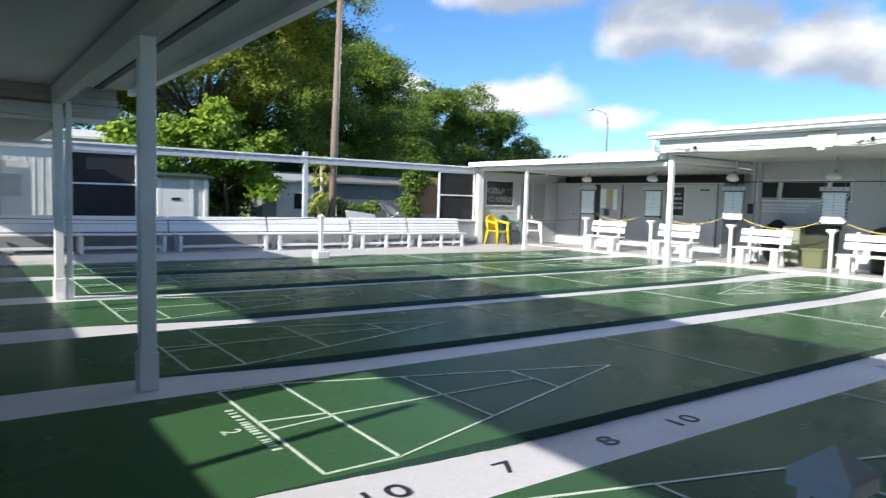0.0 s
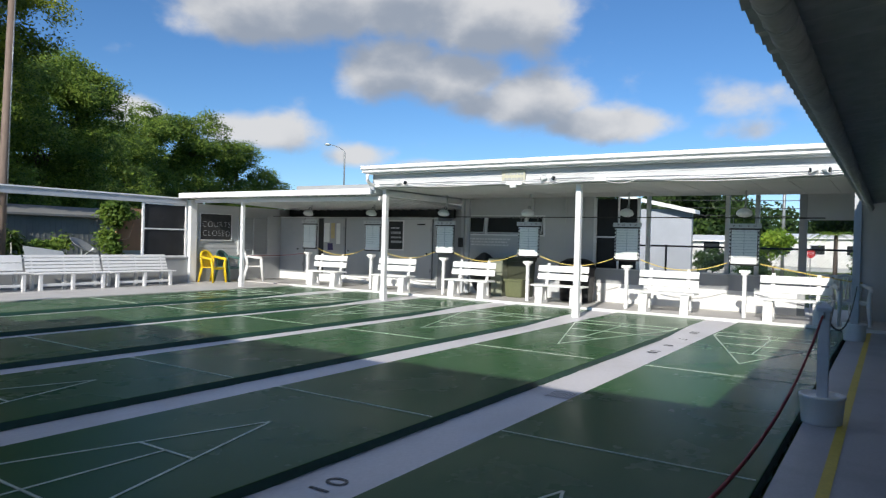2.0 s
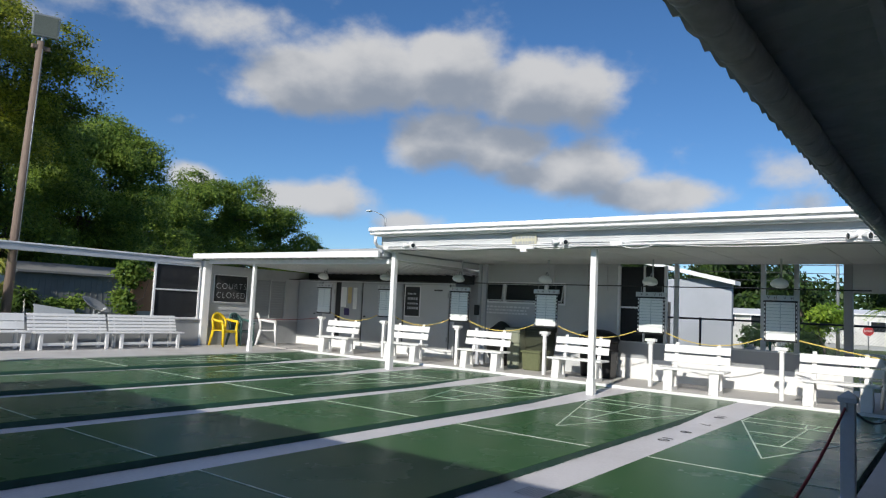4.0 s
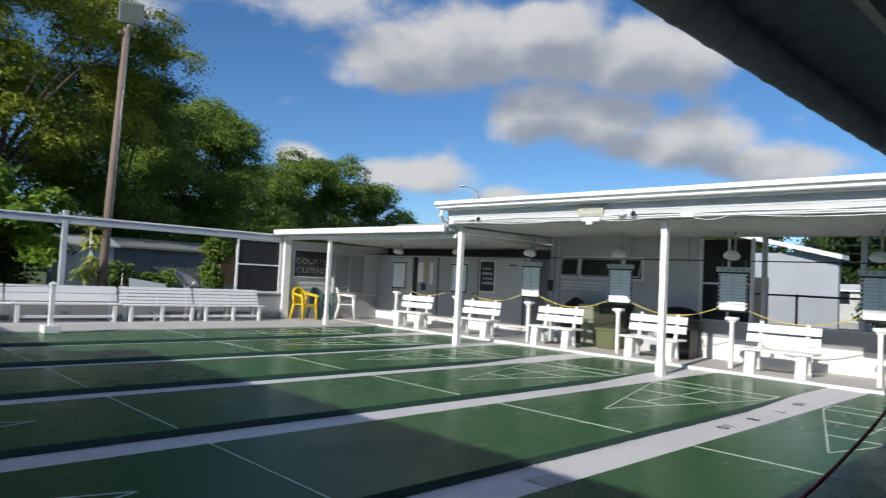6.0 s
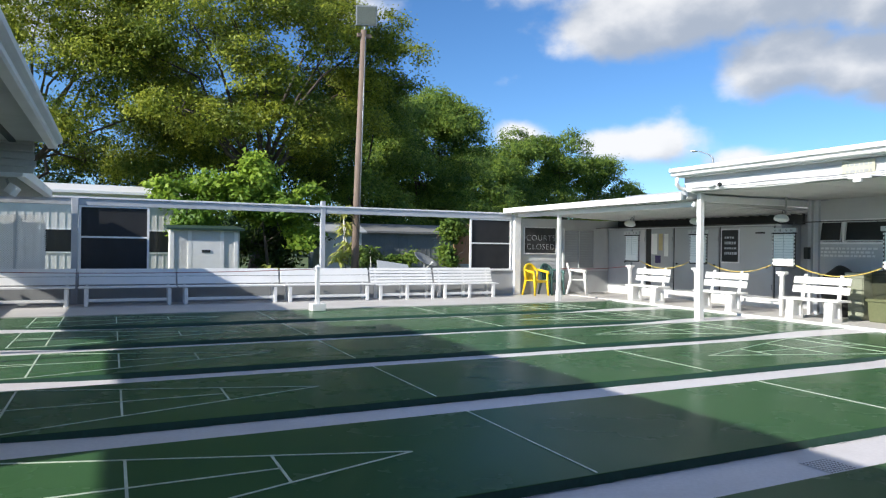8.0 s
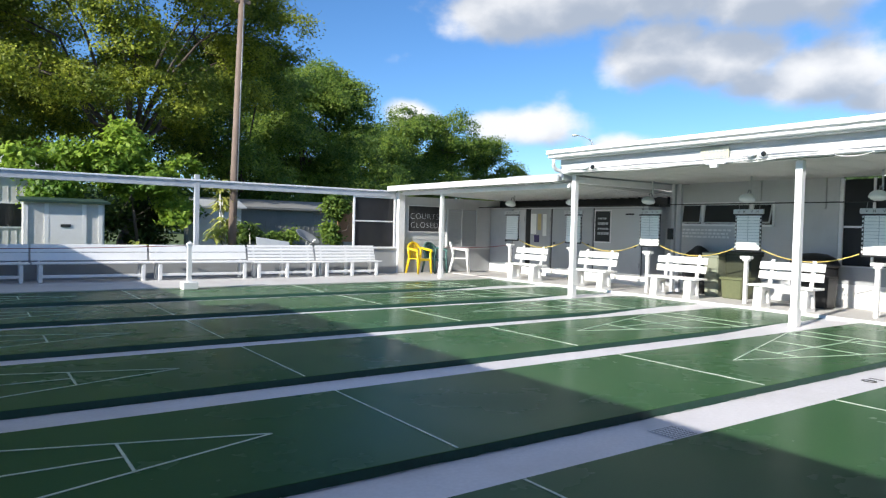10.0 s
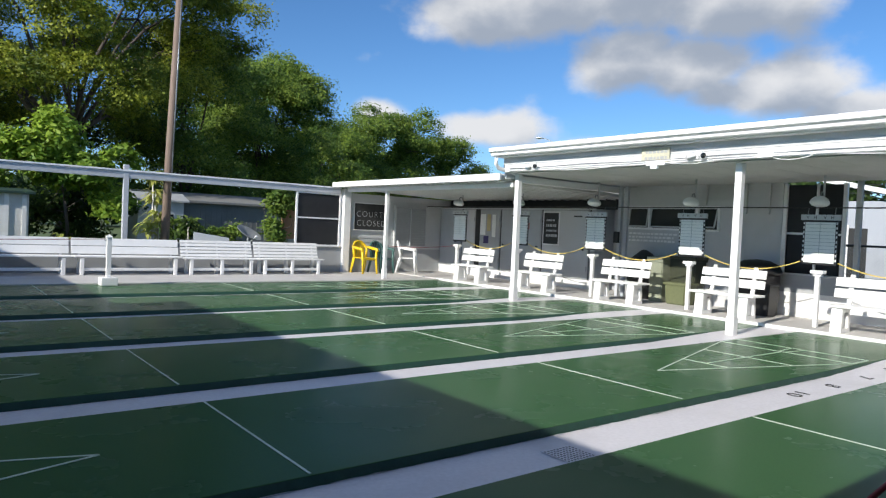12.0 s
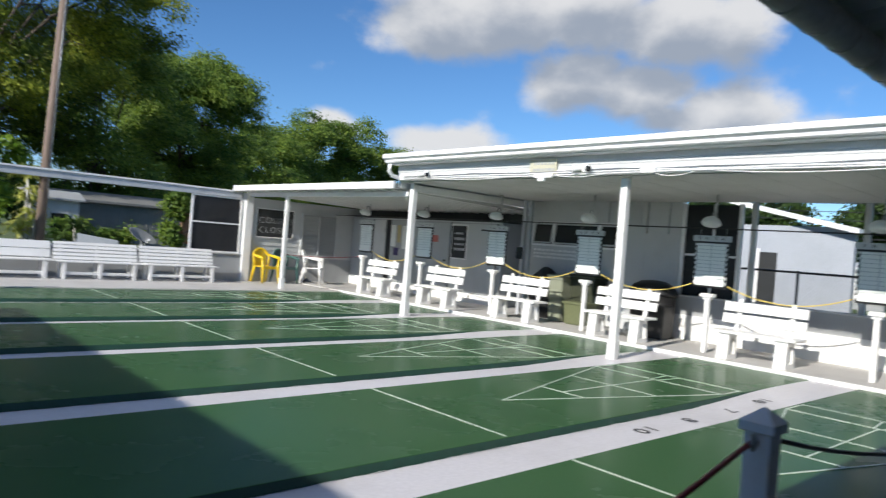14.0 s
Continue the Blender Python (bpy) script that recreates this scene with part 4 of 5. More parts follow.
def clouds():
    """Distant cumulus on a curved backdrop, clear between them; unseen lobes add fill light."""
    bm = bmesh.new()
    R, n = 900.0, 48
    rows = []
    for i in range(n + 1):
        az = radians(-110 + 285 * i / n)
        rows.append([bm.verts.new((R * math.cos(az) * math.cos(el), R * math.sin(az) * math.cos(el), R * math.sin(el))) for el in (radians(1 + 74 * j / 16) for j in range(17))])
    for a, b in zip(rows, rows[1:]):
        for j in range(16):
            bm.faces.new((a[j], b[j], b[j + 1], a[j + 1])).smooth = True
    m = bpy.data.materials.new("cloud")
    m.use_nodes = True
    t = m.node_tree
    nd, k = t.nodes, t.links
    nd.remove(nd["Principled BSDF"])
    co = nd.new("ShaderNodeTexCoord")
    sc = nd.new("ShaderNodeVectorMath")
    sc.operation = "SCALE"
    sc.inputs["Scale"].default_value = 1 / R
    k.new(co.outputs["Object"], sc.inputs[0])
    def noise_at(scale, detail, rough, src):
        node = nd.new("ShaderNodeTexNoise")
        node.inputs["Scale"].default_value, node.inputs["Detail"].default_value, node.inputs["Roughness"].default_value = scale, detail, rough
        k.new(src, node.inputs["Vector"])
        return node.outputs["Fac"]

    def calc(op, a, b, c=None):
        node = nd.new("ShaderNodeMath")
        node.operation = op
        for i, q in enumerate((a, b, c)):
            if q is None:
                continue
            if isinstance(q, (int, float)):
                node.inputs[i].default_value = q
            else:
                k.new(q, node.inputs[i])
        return node.outputs["Value"]

    # lobes, gathered once as a node group: direction in, thickness out
    g = bpy.data.node_groups.new("cloud lobes", "ShaderNodeTree")
    g.interface.new_socket("Direction", in_out="INPUT", socket_type="NodeSocketVector")
    g.interface.new_socket("Thickness", in_out="OUTPUT", socket_type="NodeSocketFloat")
    gi, go = g.nodes.new("NodeGroupInput"), g.nodes.new("NodeGroupOutput")
    total = None
    # azimuth, elevation, half width, half height (degrees), weight
    for az, el, w, h, s in CLOUDS:
        c = Vector((math.cos(radians(az)) * math.cos(radians(el)), math.sin(radians(az)) * math.cos(radians(el)), math.sin(radians(el))))
        sub = g.nodes.new("ShaderNodeVectorMath")
        sub.operation = "SUBTRACT"
        sub.inputs[1].default_value = c
        g.links.new(gi.outputs[0], sub.inputs[0])
        mp = g.nodes.new("ShaderNodeMapping")
        mp.vector_type = "TEXTURE"
        mp.inputs["Rotation"].default_value = (0, 0, radians(az))
        mp.inputs["Scale"].default_value = (1, radians(w), radians(h))
        g.links.new(sub.outputs["Vector"], mp.inputs["Vector"])
        ln = g.nodes.new("ShaderNodeVectorMath")
        ln.operation = "LENGTH"
        g.links.new(mp.outputs["Vector"], ln.inputs[0])
        mr = g.nodes.new("ShaderNodeMapRange")
        mr.interpolation_type = "SMOOTHSTEP"
        mr.inputs["From Min"].default_value, mr.inputs["From Max"].default_value = 1.45, 0.0
        mr.inputs["To Max"].default_value = s
        g.links.new(ln.outputs["Value"], mr.inputs["Value"])
        if total is None:
            total = mr.outputs["Result"]
        else:
            mx = g.nodes.new("ShaderNodeMath")
            mx.operation = "SMOOTH_MAX"
            mx.inputs[2].default_value = 0.10
            g.links.new(total, mx.inputs[0])
            g.links.new(mr.outputs["Result"], mx.inputs[1])
            total = mx.outputs["Value"]
    g.links.new(total, go.inputs[0])

    def thickness(shift):
        mv = nd.new("ShaderNodeVectorMath")
        mv.operation = "ADD"
        mv.inputs[1].default_value = shift
        k.new(sc.outputs["Vector"], mv.inputs[0])
        lobe = nd.new("ShaderNodeGroup")
        lobe.node_tree = g
        k.new(mv.outputs["Vector"], lobe.inputs[0])
        flat = nd.new("ShaderNodeMapping")
        flat.inputs["Scale"].default_value = (1, 1, 1.5)
        k.new(mv.outputs["Vector"], flat.inputs["Vector"])
        puffs = calc("MULTIPLY_ADD", noise_at(15.0, 8, 0.54, flat.outputs["Vector"]), 0.80, -0.40)
        bulk = calc("MULTIPLY_ADD", noise_at(6.0, 3, 0.5, flat.outputs["Vector"]), 0.60, -0.30)
        return calc("ADD", calc("ADD", puffs, bulk), lobe.outputs[0])
    here, sunward = thickness((0, 0, 0)), thickness((-0.03, -0.005, 0.045))
    cov = nd.new("ShaderNodeMapRange")
    cov.interpolation_type = "SMOOTHSTEP"
    cov.inputs["From Min"].default_value, cov.inputs["From Max"].default_value = 0.18, 0.62
    cov.inputs["To Max"].default_value = 0.96
    k.new(here, cov.inputs["Value"])
    # the more cloud lies towards the sun, the greyer
    ramp = nd.new("ShaderNodeMapRange")
    ramp.interpolation_type = "SMOOTHSTEP"
    ramp.inputs["From Min"].default_value, ramp.inputs["From Max"].default_value = 0.10, 0.80
    k.new(sunward, ramp.inputs["Value"])
    mix = nd.new("ShaderNodeMix")
    mix.data_type = "RGBA"
    mix.inputs[6].default_value, mix.inputs[7].default_value = (0.97, 0.975, 0.99, 1), (0.44, 0.50, 0.60, 1)
    k.new(ramp.outputs["Result"], mix.inputs[0])
    em = nd.new("ShaderNodeEmission")
    k.new(mix.outputs[2], em.inputs["Color"])
    em.inputs["Strength"].default_value = 0.76
    tr = nd.new("ShaderNodeBsdfTransparent")
    ms = nd.new("ShaderNodeMixShader")
    k.new(cov.outputs["Result"], ms.inputs["Fac"])
    k.new(tr.outputs["BSDF"], ms.inputs[1])
    k.new(em.outputs["Emission"], ms.inputs[2])
    k.new(ms.outputs["Shader"], nd["Material Output"].inputs["Surface"])
    setting("backdrop", bm, m, "blue sky with broken white and grey cumulus", "sky")


CLOUDS = [(48.5, 17.6, 8, 3.4, 0.85), (43.5, 19.0, 7, 4.2, 0.95), (37.5, 19.4, 7, 4.6, 0.95), (31.0, 18.0, 6, 3.6, 0.9), (26.5, 17.8, 4.0, 3.0, 0.8), (38, 14.2, 6, 3.4, 0.82), (33, 13.2, 6, 3.0, 0.85),
          (26.5, 11.6, 5.5, 2.8, 0.92), (20.0, 9.8, 7, 1.8, 0.80), (31, 11.6, 4.5, 2.0, 0.7), (47.8, 8.4, 6, 2.0, 0.75), (57.8, 9.3, 3.4, 1.5, 0.7), (40.6, 6.9, 3.6, 1.3, 0.62),
          (60, 21.5, 14, 2.6, 0.50), (74, 19.0, 9, 2.2, 0.46), (9, 11.5, 7, 2.2, 0.48), (9, 9.0, 5, 1.4, 0.5), (35, 6.2, 3, 0.9, 0.5), (0, 10, 12, 4, 0.5), (95, 15, 14, 4, 0.5),
          # unseen bright lobes, mostly overhead, added to lift the fill light
          (30, 42, 22, 12, 0.85), (80, 50, 20, 12, 0.8), (130, 30, 18, 9, 0.8), (-30, 34, 20, 11, 0.85), (-75, 26, 18, 8, 0.8), (-60, 55, 20, 10, 0.8), (160, 60, 18, 9, 0.75)]
clouds()


# ---- ropes and rope posts ----
def rope(p0, p1, sag, mat, label, r=0.009):
    a, b = Vector(p0), Vector(p1)
    n = 20
    pts = []
    for k in range(n + 1):
        f = k / n
        q = a.lerp(b, f)
        q.z -= 4 * sag * f * (1 - f)
        pts.append(q - a)
    bm = bmesh.new()
    tube(bm, pts, r, 7)
    ob = finish("rope", bm, mat)
    ob.location = a
    return tagged(ob, label, "rope")


def rope_post(x, y, z, mat, label, tub=True, height=0.98):
    ob = thing("rope_post", label, "post", (x, y, z), group="rope posts beside the courts")
    bm = bmesh.new()
    box(bm, -0.043, 0.043, -0.043, 0.043, 0, height - 0.04, 0.005)
    part("shaft", bm, mat, ob)
    bm = bmesh.new()
    h = 0.057
    box(bm, -h, h, -h, h, height - 0.045, height - 0.012, 0.004)
    top = bm.verts.new((0, 0, height + 0.035))
    ring = [bm.verts.new((sx * h, sy * h, height - 0.012)) for sx, sy in ((-1, -1), (1, -1), (1, 1), (-1, 1))]
    for i in range(4):
        bm.faces.new((ring[i], ring[(i + 1) % 4], top))
    part("cap", bm, mat, ob, "small pyramid cap")
    if tub:
        bm = bmesh.new()
        lathe(bm, [(0.150, 0.0), (0.155, 0.02), (0.170, 0.21), (0.178, 0.22), (0.178, 0.24), (0.160, 0.24), (0.155, 0.215)], 28)
        part("tub", bm, WHITE, ob, "white bucket filled with concrete")
    else:
        bm = bmesh.new()
        box(bm, -0.15, 0.15, -0.15, 0.15, 0, 0.16, 0.012)
        part("base_block", bm, WHITE, ob, "white base block")
    bm = bmesh.new()
    tube(bm, [(-0.07, 0.0, height - 0.10), (-0.045, 0.0, height - 0.075), (-0.07, 0.0, height - 0.05), (-0.085, 0.0, height - 0.075), (-0.07, 0.0, height - 0.10)], 0.006, 6)
    part("hook", bm, METAL, ob)
    return ob


rope_post(1.447, 0.485, 0.0, WHITE, "white square rope post in a bucket of concrete", True, 0.97)
rope_post(7.72, 0.36, 0.0, ROPEPOST, "pale grey square rope post standing in a white bucket")
rope_post(7.08, 14.32, 0.0, WHITE, "white square rope post on a white block", False)
rope((1.51, 0.48, 0.88), (7.65, 0.37, 0.90), 0.40, ROPE_RED, "dark red rope sagging beside the court")
rope((7.79, 0.36, 0.90), (14.0, 0.36, 0.88), 0.36, DARK, "black rope sagging beside the court")
rope((-1.8, 14.4, 0.98), (7.0, 14.32, 0.92), 0.10, ROPE_RED, "thin red rope in front of the long benches", 0.007)
rope((14.05, 15.0, 0.90), (16.18, 14.56, 0.98), 0.05, ROPE_RED, "thin red rope across the corner shelter", 0.007)
for k in range(5):
    y = 2.43 + 2.427 * k
    rope((16.2, y + 0.31, 1.14), (16.2, y + 2.117, 1.14), 0.19, ROPE_YELLOW, "yellow rope hung between the score boards", 0.010)
rope((16.2, 0.35, 0.85), (16.2, 2.12, 1.14), 0.02, ROPE_YELLOW, "yellow rope hung from the last score board", 0.012)
bm = bmesh.new()
tube(bm, [(0, 0, 0), (0, 15.2, 0.0)], 0.011, 8)
rod = finish("curtain_rod", bm, BLACK)
rod.location = (16.24, 1.0, 2.07)
tagged(rod, "thin black rod running above the score boards", "rod")


# ---- markings that can be read ----
def markings():
    y = (COURTS[0] + COURTS[1]) / 2
    marks = tagged(new("alley_numbers"), "dark score numbers painted on the white alley", "marking", kind="structure")
    for text, x in (("10", 1.86), ("7", 2.655), ("8", 3.50), ("10", 4.27)):
        lettering("number", text, 0.27, BLACK, pose(x, y + 0.03, alley_z(x) + 0.004, 0, 0, 0) @ Matrix.Diagonal((1.05, 0.78, 1, 1)), marks, 0.002, 1.15)
        lettering("number", text, 0.27, BLACK, pose(15.262 - x, y + 0.03, alley_z(x) + 0.004, 0, 0, 180) @ Matrix.Diagonal((1.05, 0.78, 1, 1)), marks, 0.002, 1.15)
    c = COURTS[1]
    m2 = tagged(new("court_marking"), "pale court number and a line of worn lettering", "marking", kind="structure")
    lettering("number", "2", 0.17, LINE, pose(1.50, c, 0.003, 0, 0, -90), m2)
    rng = random.Random(5)
    yy = c + 0.42
    while yy > c - 0.42:
        w = rng.uniform(0.02, 0.045)
        part("letter_bar", boxes((1.60, 1.655, yy - w * 0.8, yy, 0.001, 0.0035)), LINE, m2)
        yy -= w + rng.choice((0.012, 0.014, 0.035))
    g = thing("drain_grate", "perforated drain plate set in the white alley", "drain", (7.53, y - 0.07, SINK + 0.001))
    part("plate", boxes((-0.14, 0.14, -0.13, 0.13, 0, 0.003)), ALLEY, g)
    bm = bmesh.new()
    for i in range(9):
        for j in range(8):
            lathe(bm, [(0.009, 0.003), (0.009, 0.0042)], 8, (-0.12 + i * 0.03, -0.105 + j * 0.03))
    tagged(part("holes", bm, BLACK, g), kind="stuff")


markings()


# ---- the east wall's clutter ----
def chalkboard(name, at, w, h, facing, lines, label, bars=False):
    """A framed chalkboard. facing: degrees by which its face turns from south."""
    ob = thing(name, label, "chalkboard", at, facing)
    part("slate", boxes((-w / 2, w / 2, -0.012, 0.0, 0, h)), SLATE, ob)
    for nm, b in (("top_rail", (-w / 2 - 0.02, w / 2 + 0.02, -0.022, 0.002, h, h + 0.02)), ("bottom_rail", (-w / 2 - 0.02, w / 2 + 0.02, -0.03, 0.002, -0.025, 0)),
                  ("side_rail", (-w / 2 - 0.02, -w / 2, -0.022, 0.002, 0, h)), ("side_rail", (w / 2, w / 2 + 0.02, -0.022, 0.002, 0, h))):
        part(nm, boxes(b, bevel=0.003), PVC if not bars else DARK, ob)
    rng = random.Random(8)
    for z, size, text in lines:
        if bars:
            x = -w * 0.36
            while x < w * 0.30:
                L = rng.uniform(0.03, 0.09)
                part("chalk_mark", boxes((x, x + L, -0.0145, -0.0125, z, z + size)), CHALK, ob)
                x += L + 0.02
        else:
            lettering("chalk_text", text, size, CHALK, Matrix.Translation((0.02, -0.0135, z)) @ pose(0, 0, 0, 90, 0, 0), ob, 0.001, 1.16, -0.006)
    return ob


chalkboard("chalkboard", (14.92, NORTH - 0.026, 1.29), 1.14, 0.78, 0, [(0.46, 0.25, "COURTS"), (0.19, 0.25, "CLOSED")], "large chalkboard reading courts closed on the corner wall")
chalkboard("notice_board", (17.57, 12.36, 1.18), 0.48, 0.78, -90, [(0.58, 0.05, ""), (0.43, 0.07, ""), (0.30, 0.05, ""), (0.16, 0.07, "")], "small black notice board with chalk writing on the store door", True)


def eave_fittings():
    s = thing("eave_sign", "small beige sign with worn dark lettering", "sign", (13.665, 6.42, 2.67))
    part("plate", boxes((-0.012, 0.0, -0.27, 0.27, 0.0, 0.24), bevel=0.003), material("beige sign", (0.52, 0.50, 0.38), 0.6), s)
    rng = random.Random(3)
    for z in (0.15, 0.05):
        y = -0.22
        while y < 0.2:
            w = rng.uniform(0.03, 0.08)
            part("word_bar", boxes((-0.0145, -0.0125, y, y + w, z, z + 0.045)), WALL_DARK, s)
            y += w + 0.02
    for y in (9.22, 5.62, 0.9):
        f = thing("floodlight", "white twin floodlight under the eave", "floodlight", (13.65, y, 2.735), group="floodlights")
        bm = bmesh.new()
        lathe(bm, [(0.06, -0.02), (0.06, 0.02)], 14)
        bm.transform(pose(0.0, 0, 0.02, 0, 90, 0))
        part("junction_box", bm, PVC, f)
        for d in (-1, 1):
            bm = bmesh.new()
            lathe(bm, [(0.022, 0.0), (0.03, 0.05), (0.052, 0.11), (0.056, 0.13), (0.045, 0.132)], 14)
            bm.transform(pose(-0.03, d * 0.03, 0.0, d * -55, -100, 0))
            h = part("lamp_head", bm, PVC, f)
            bm = bmesh.new()
            lathe(bm, [(0.0, 0.124), (0.044, 0.126), (0.044, 0.1335), (0.0, 0.137)], 14)
            bm.transform(pose(-0.03, d * 0.03, 0.0, d * -55, -100, 0))
            part("lens", bm, DARKGLASS, h)
    for j, (z, r) in enumerate(((2.655, 0.012), (2.685, 0.009), (2.63, 0.010))):
        bm = bmesh.new()
        rng = random.Random(j)
        pts = [(0, y, rng.uniform(-0.010, 0.010)) for y in np.linspace(-5.5, 9.9, 26)]
        tube(bm, pts, r, 6)
        c = finish("cable", bm, PVC if j != 1 else METAL)
        c.location = (13.655, 0, z + 0.03)
        tagged(c, "white cable clipped along the eave beam", "cable")
    k = thing("junction_box", "lumpy white cable box below the eave sign", "box", (13.64, 6.40, 2.595))
    part("body", boxes((-0.035, 0.03, -0.20, 0.16, 0.02, 0.075), bevel=0.008), PVC, k)
    part("outlet", boxes((-0.045, 0.02, -0.06, 0.07, -0.035, 0.02), bevel=0.008), PVC, k)
    for y0, y1, drop in ((5.3, 6.2, 0.035), (3.9, 4.5, 0.05), (7.0, 9.0, 0.03), (1.2, 3.6, 0.045)):
        bm = bmesh.new()
        tube(bm, [(0, (y1 - y0) * q / 10, -4 * drop * q / 10 * (1 - q / 10)) for q in range(11)], 0.007, 6)
        c = finish("cable", bm, PVC)
        c.location = (13.66, y0, 2.655)
        tagged(c, "loose white cable sagging below the eave beam", "cable")
    b = thing("junction_box", "small white junction box on the eave beam", "box", (13.64, 4.55, 2.645))
    part("body", boxes((-0.03, 0.03, -0.11, 0.11, 0.0, 0.075), bevel=0.006), PVC, b)


eave_fittings()


def tote(name, at, wx, wy, h, mat, label, lid=True):
    ob = thing(name, label, "bin", at)
    bm = bmesh.new()
    a, b = 0.88, 1.0
    v0 = [bm.verts.new((sx * wx / 2 * a, sy * wy / 2 * a, 0)) for sx, sy in ((-1, -1), (1, -1), (1, 1), (-1, 1))]
    v1 = [bm.verts.new((sx * wx / 2 * b, sy * wy / 2 * b, h)) for sx, sy in ((-1, -1), (1, -1), (1, 1), (-1, 1))]
    for i in range(4):
        bm.faces.new((v0[i], v0[(i + 1) % 4], v1[(i + 1) % 4], v1[i]))
    bm.faces.new(v0[::-1])
    bm.faces.new(v1)
    bmesh.ops.bevel(bm, geom=list(bm.edges), offset=0.02, segments=2, affect="EDGES")
    part("body", bm, mat, ob)
    part("rim", boxes((-wx / 2 - 0.02, wx / 2 + 0.02, -wy / 2 - 0.02, wy / 2 + 0.02, h - 0.05, h + 0.005), bevel=0.01), mat, ob)
    if lid:
        bm = bmesh.new()
        box(bm, -wx / 2 - 0.03, wx / 2 + 0.03, -wy / 2 - 0.03, wy / 2 + 0.03, h + 0.005, h + 0.06, 0.02)
        part("lid", bm, mat, ob)
    return ob


tote("storage_bin", (16.98, 8.47, 0.045), 0.46, 0.36, 0.92, material("sage cabinet", (0.25, 0.27, 0.20), 0.55), "tall sage green storage bin against the wall")
tote("storage_bin", (16.93, 7.93, 0.045), 0.48, 0.50, 0.46, BIN_OLIVE, "olive green plastic tote on the platform", False)
tote("storage_bin", (17.22, 7.98, 0.045), 0.44, 0.62, 0.96, material("dark olive bin", (0.042, 0.048, 0.028), 0.5), "tall dark olive bin behind the tote")


def grill(at):
    ob = thing("barbecue_grill", "black kettle shaped barbecue under a dark cover", "grill", at)
    bm = bmesh.new()
    lathe(bm, [(0.34, 0.0), (0.36, 0.4), (0.37, 0.78)], 20)
    bm.transform(Matrix.Diagonal((0.9, 1.2, 1, 1)))
    part("body", bm, BLACK, ob)
    bm = bmesh.new()
    lathe(bm, [(0.39, 0.78), (0.40, 0.84), (0.34, 0.96), (0.2, 1.04), (0.03, 1.06)], 20)
    bm.transform(Matrix.Diagonal((0.9, 1.2, 1, 1)))
    part("lid", bm, BLACK, ob)
    bm = bmesh.new()
    tube(bm, [(-0.30, -0.12, 0.86), (-0.36, -0.12, 0.86), (-0.36, 0.12, 0.86), (-0.30, 0.12, 0.86)], 0.012, 8)
    part("handle", bm, METAL, ob)


grill((17.08, 6.38, 0.045))
tote("storage_bin", (16.86, 6.12, 0.045), 0.36, 0.42, 0.62, BLACK, "black plastic crate beside the covered barbecue", False)
sack = thing("rubbish_sack", "lumpy black rubbish sack against the wall", "sack", (17.15, 9.05, 0.045))
bm = bmesh.new()
bmesh.ops.create_icosphere(bm, subdivisions=4, radius=0.45)
for v in bm.verts:
    d = noise.noise(v.co * 3.0) * 0.10
    v.co = Vector((v.co.x * 0.75, v.co.y * 0.85, max(v.co.z, -0.43) * 1.25 + 0.53)) * (1 + d)
for f in bm.faces:
    f.smooth = True
part("sack_body", bm, DARK, sack)
for x, y in ((16.95, 9.62), (16.95, 9.45)):
    post("pipe", x, y, 0.045, 2.585, 0.04, GREYPOST, "grey pipe from floor to ceiling", "pipes", False)
bm = bmesh.new()
d = thing("meter_box", "small dark electric box on the pipe", "box", (16.88, 9.64, 1.28))
part("body", boxes((-0.05, 0.03, -0.06, 0.06, 0, 0.26), bevel=0.008), DARK, d)
wl = tagged(new("wall_lettering"), "rows of faded white lettering on the wall", "lettering", kind="structure")
rng = random.Random(12)
for z in (1.50, 1.42, 1.34):
    y = 9.75
    while y > 8.55:
        w = rng.uniform(0.04, 0.12)
        part("word_bar", boxes((17.482, 17.490, y - w, y, z, z + 0.045)), WHITE, wl)
        y -= w + 0.03
pp = tagged(new("pinned_papers"), "cream papers pinned to the store door", "papers", kind="structure")
for y, z, w, h, mt in ((14.55, 1.30, 0.24, 0.62, CARD), (14.30, 1.42, 0.16, 0.5, material("yellowed paper", (0.55, 0.47, 0.25), 0.8)), (14.08, 1.25, 0.16, 0.66, CARD), (14.40, 1.05, 0.22, 0.22, material("purple paper", (0.06, 0.05, 0.14), 0.8)), (12.02 + 0.75, 1.52, 0.22, 0.18, material("pink paper", (0.50, 0.16, 0.14), 0.8))):
    y = 1.04 * y + 0.018
    part("paper", boxes((17.564, 17.570, y - w / 2, y + w / 2, z, z + h)), mt, pp)
for y in (11.2, 12.85, 14.2, 16.4):
    h = thing("door_handle", "small dark knob on a store room door", "handle", (17.57, y, 1.05), group="store door knobs")
    bm = bmesh.new()
    lathe(bm, [(0.012, 0), (0.012, 0.03), (0.028, 0.04), (0.026, 0.06)], 12)
    bm.transform(pose(0, 0, 0, 0, -90, 0))
    part("knob", bm, DARK, h)


# ---- chairs ----
def plastic_chair(at, turn, mat, label, slats=True):
    """A moulded stacking armchair with a slatted, rounded back. It faces -y before its turn."""
    ob = thing("plastic_chair", label, "chair", at, turn, group="plastic chairs in the corner")
    ob.scale = (1.06, 1.06, 1.08)
    bm = bmesh.new()
    box(bm, -0.22, 0.22, -0.23, 0.20, 0.40, 0.425, 0.01)
    box(bm, -0.22, 0.22, -0.245, -0.225, 0.36, 0.42, 0.008)
    part("seat", bm, mat, ob)
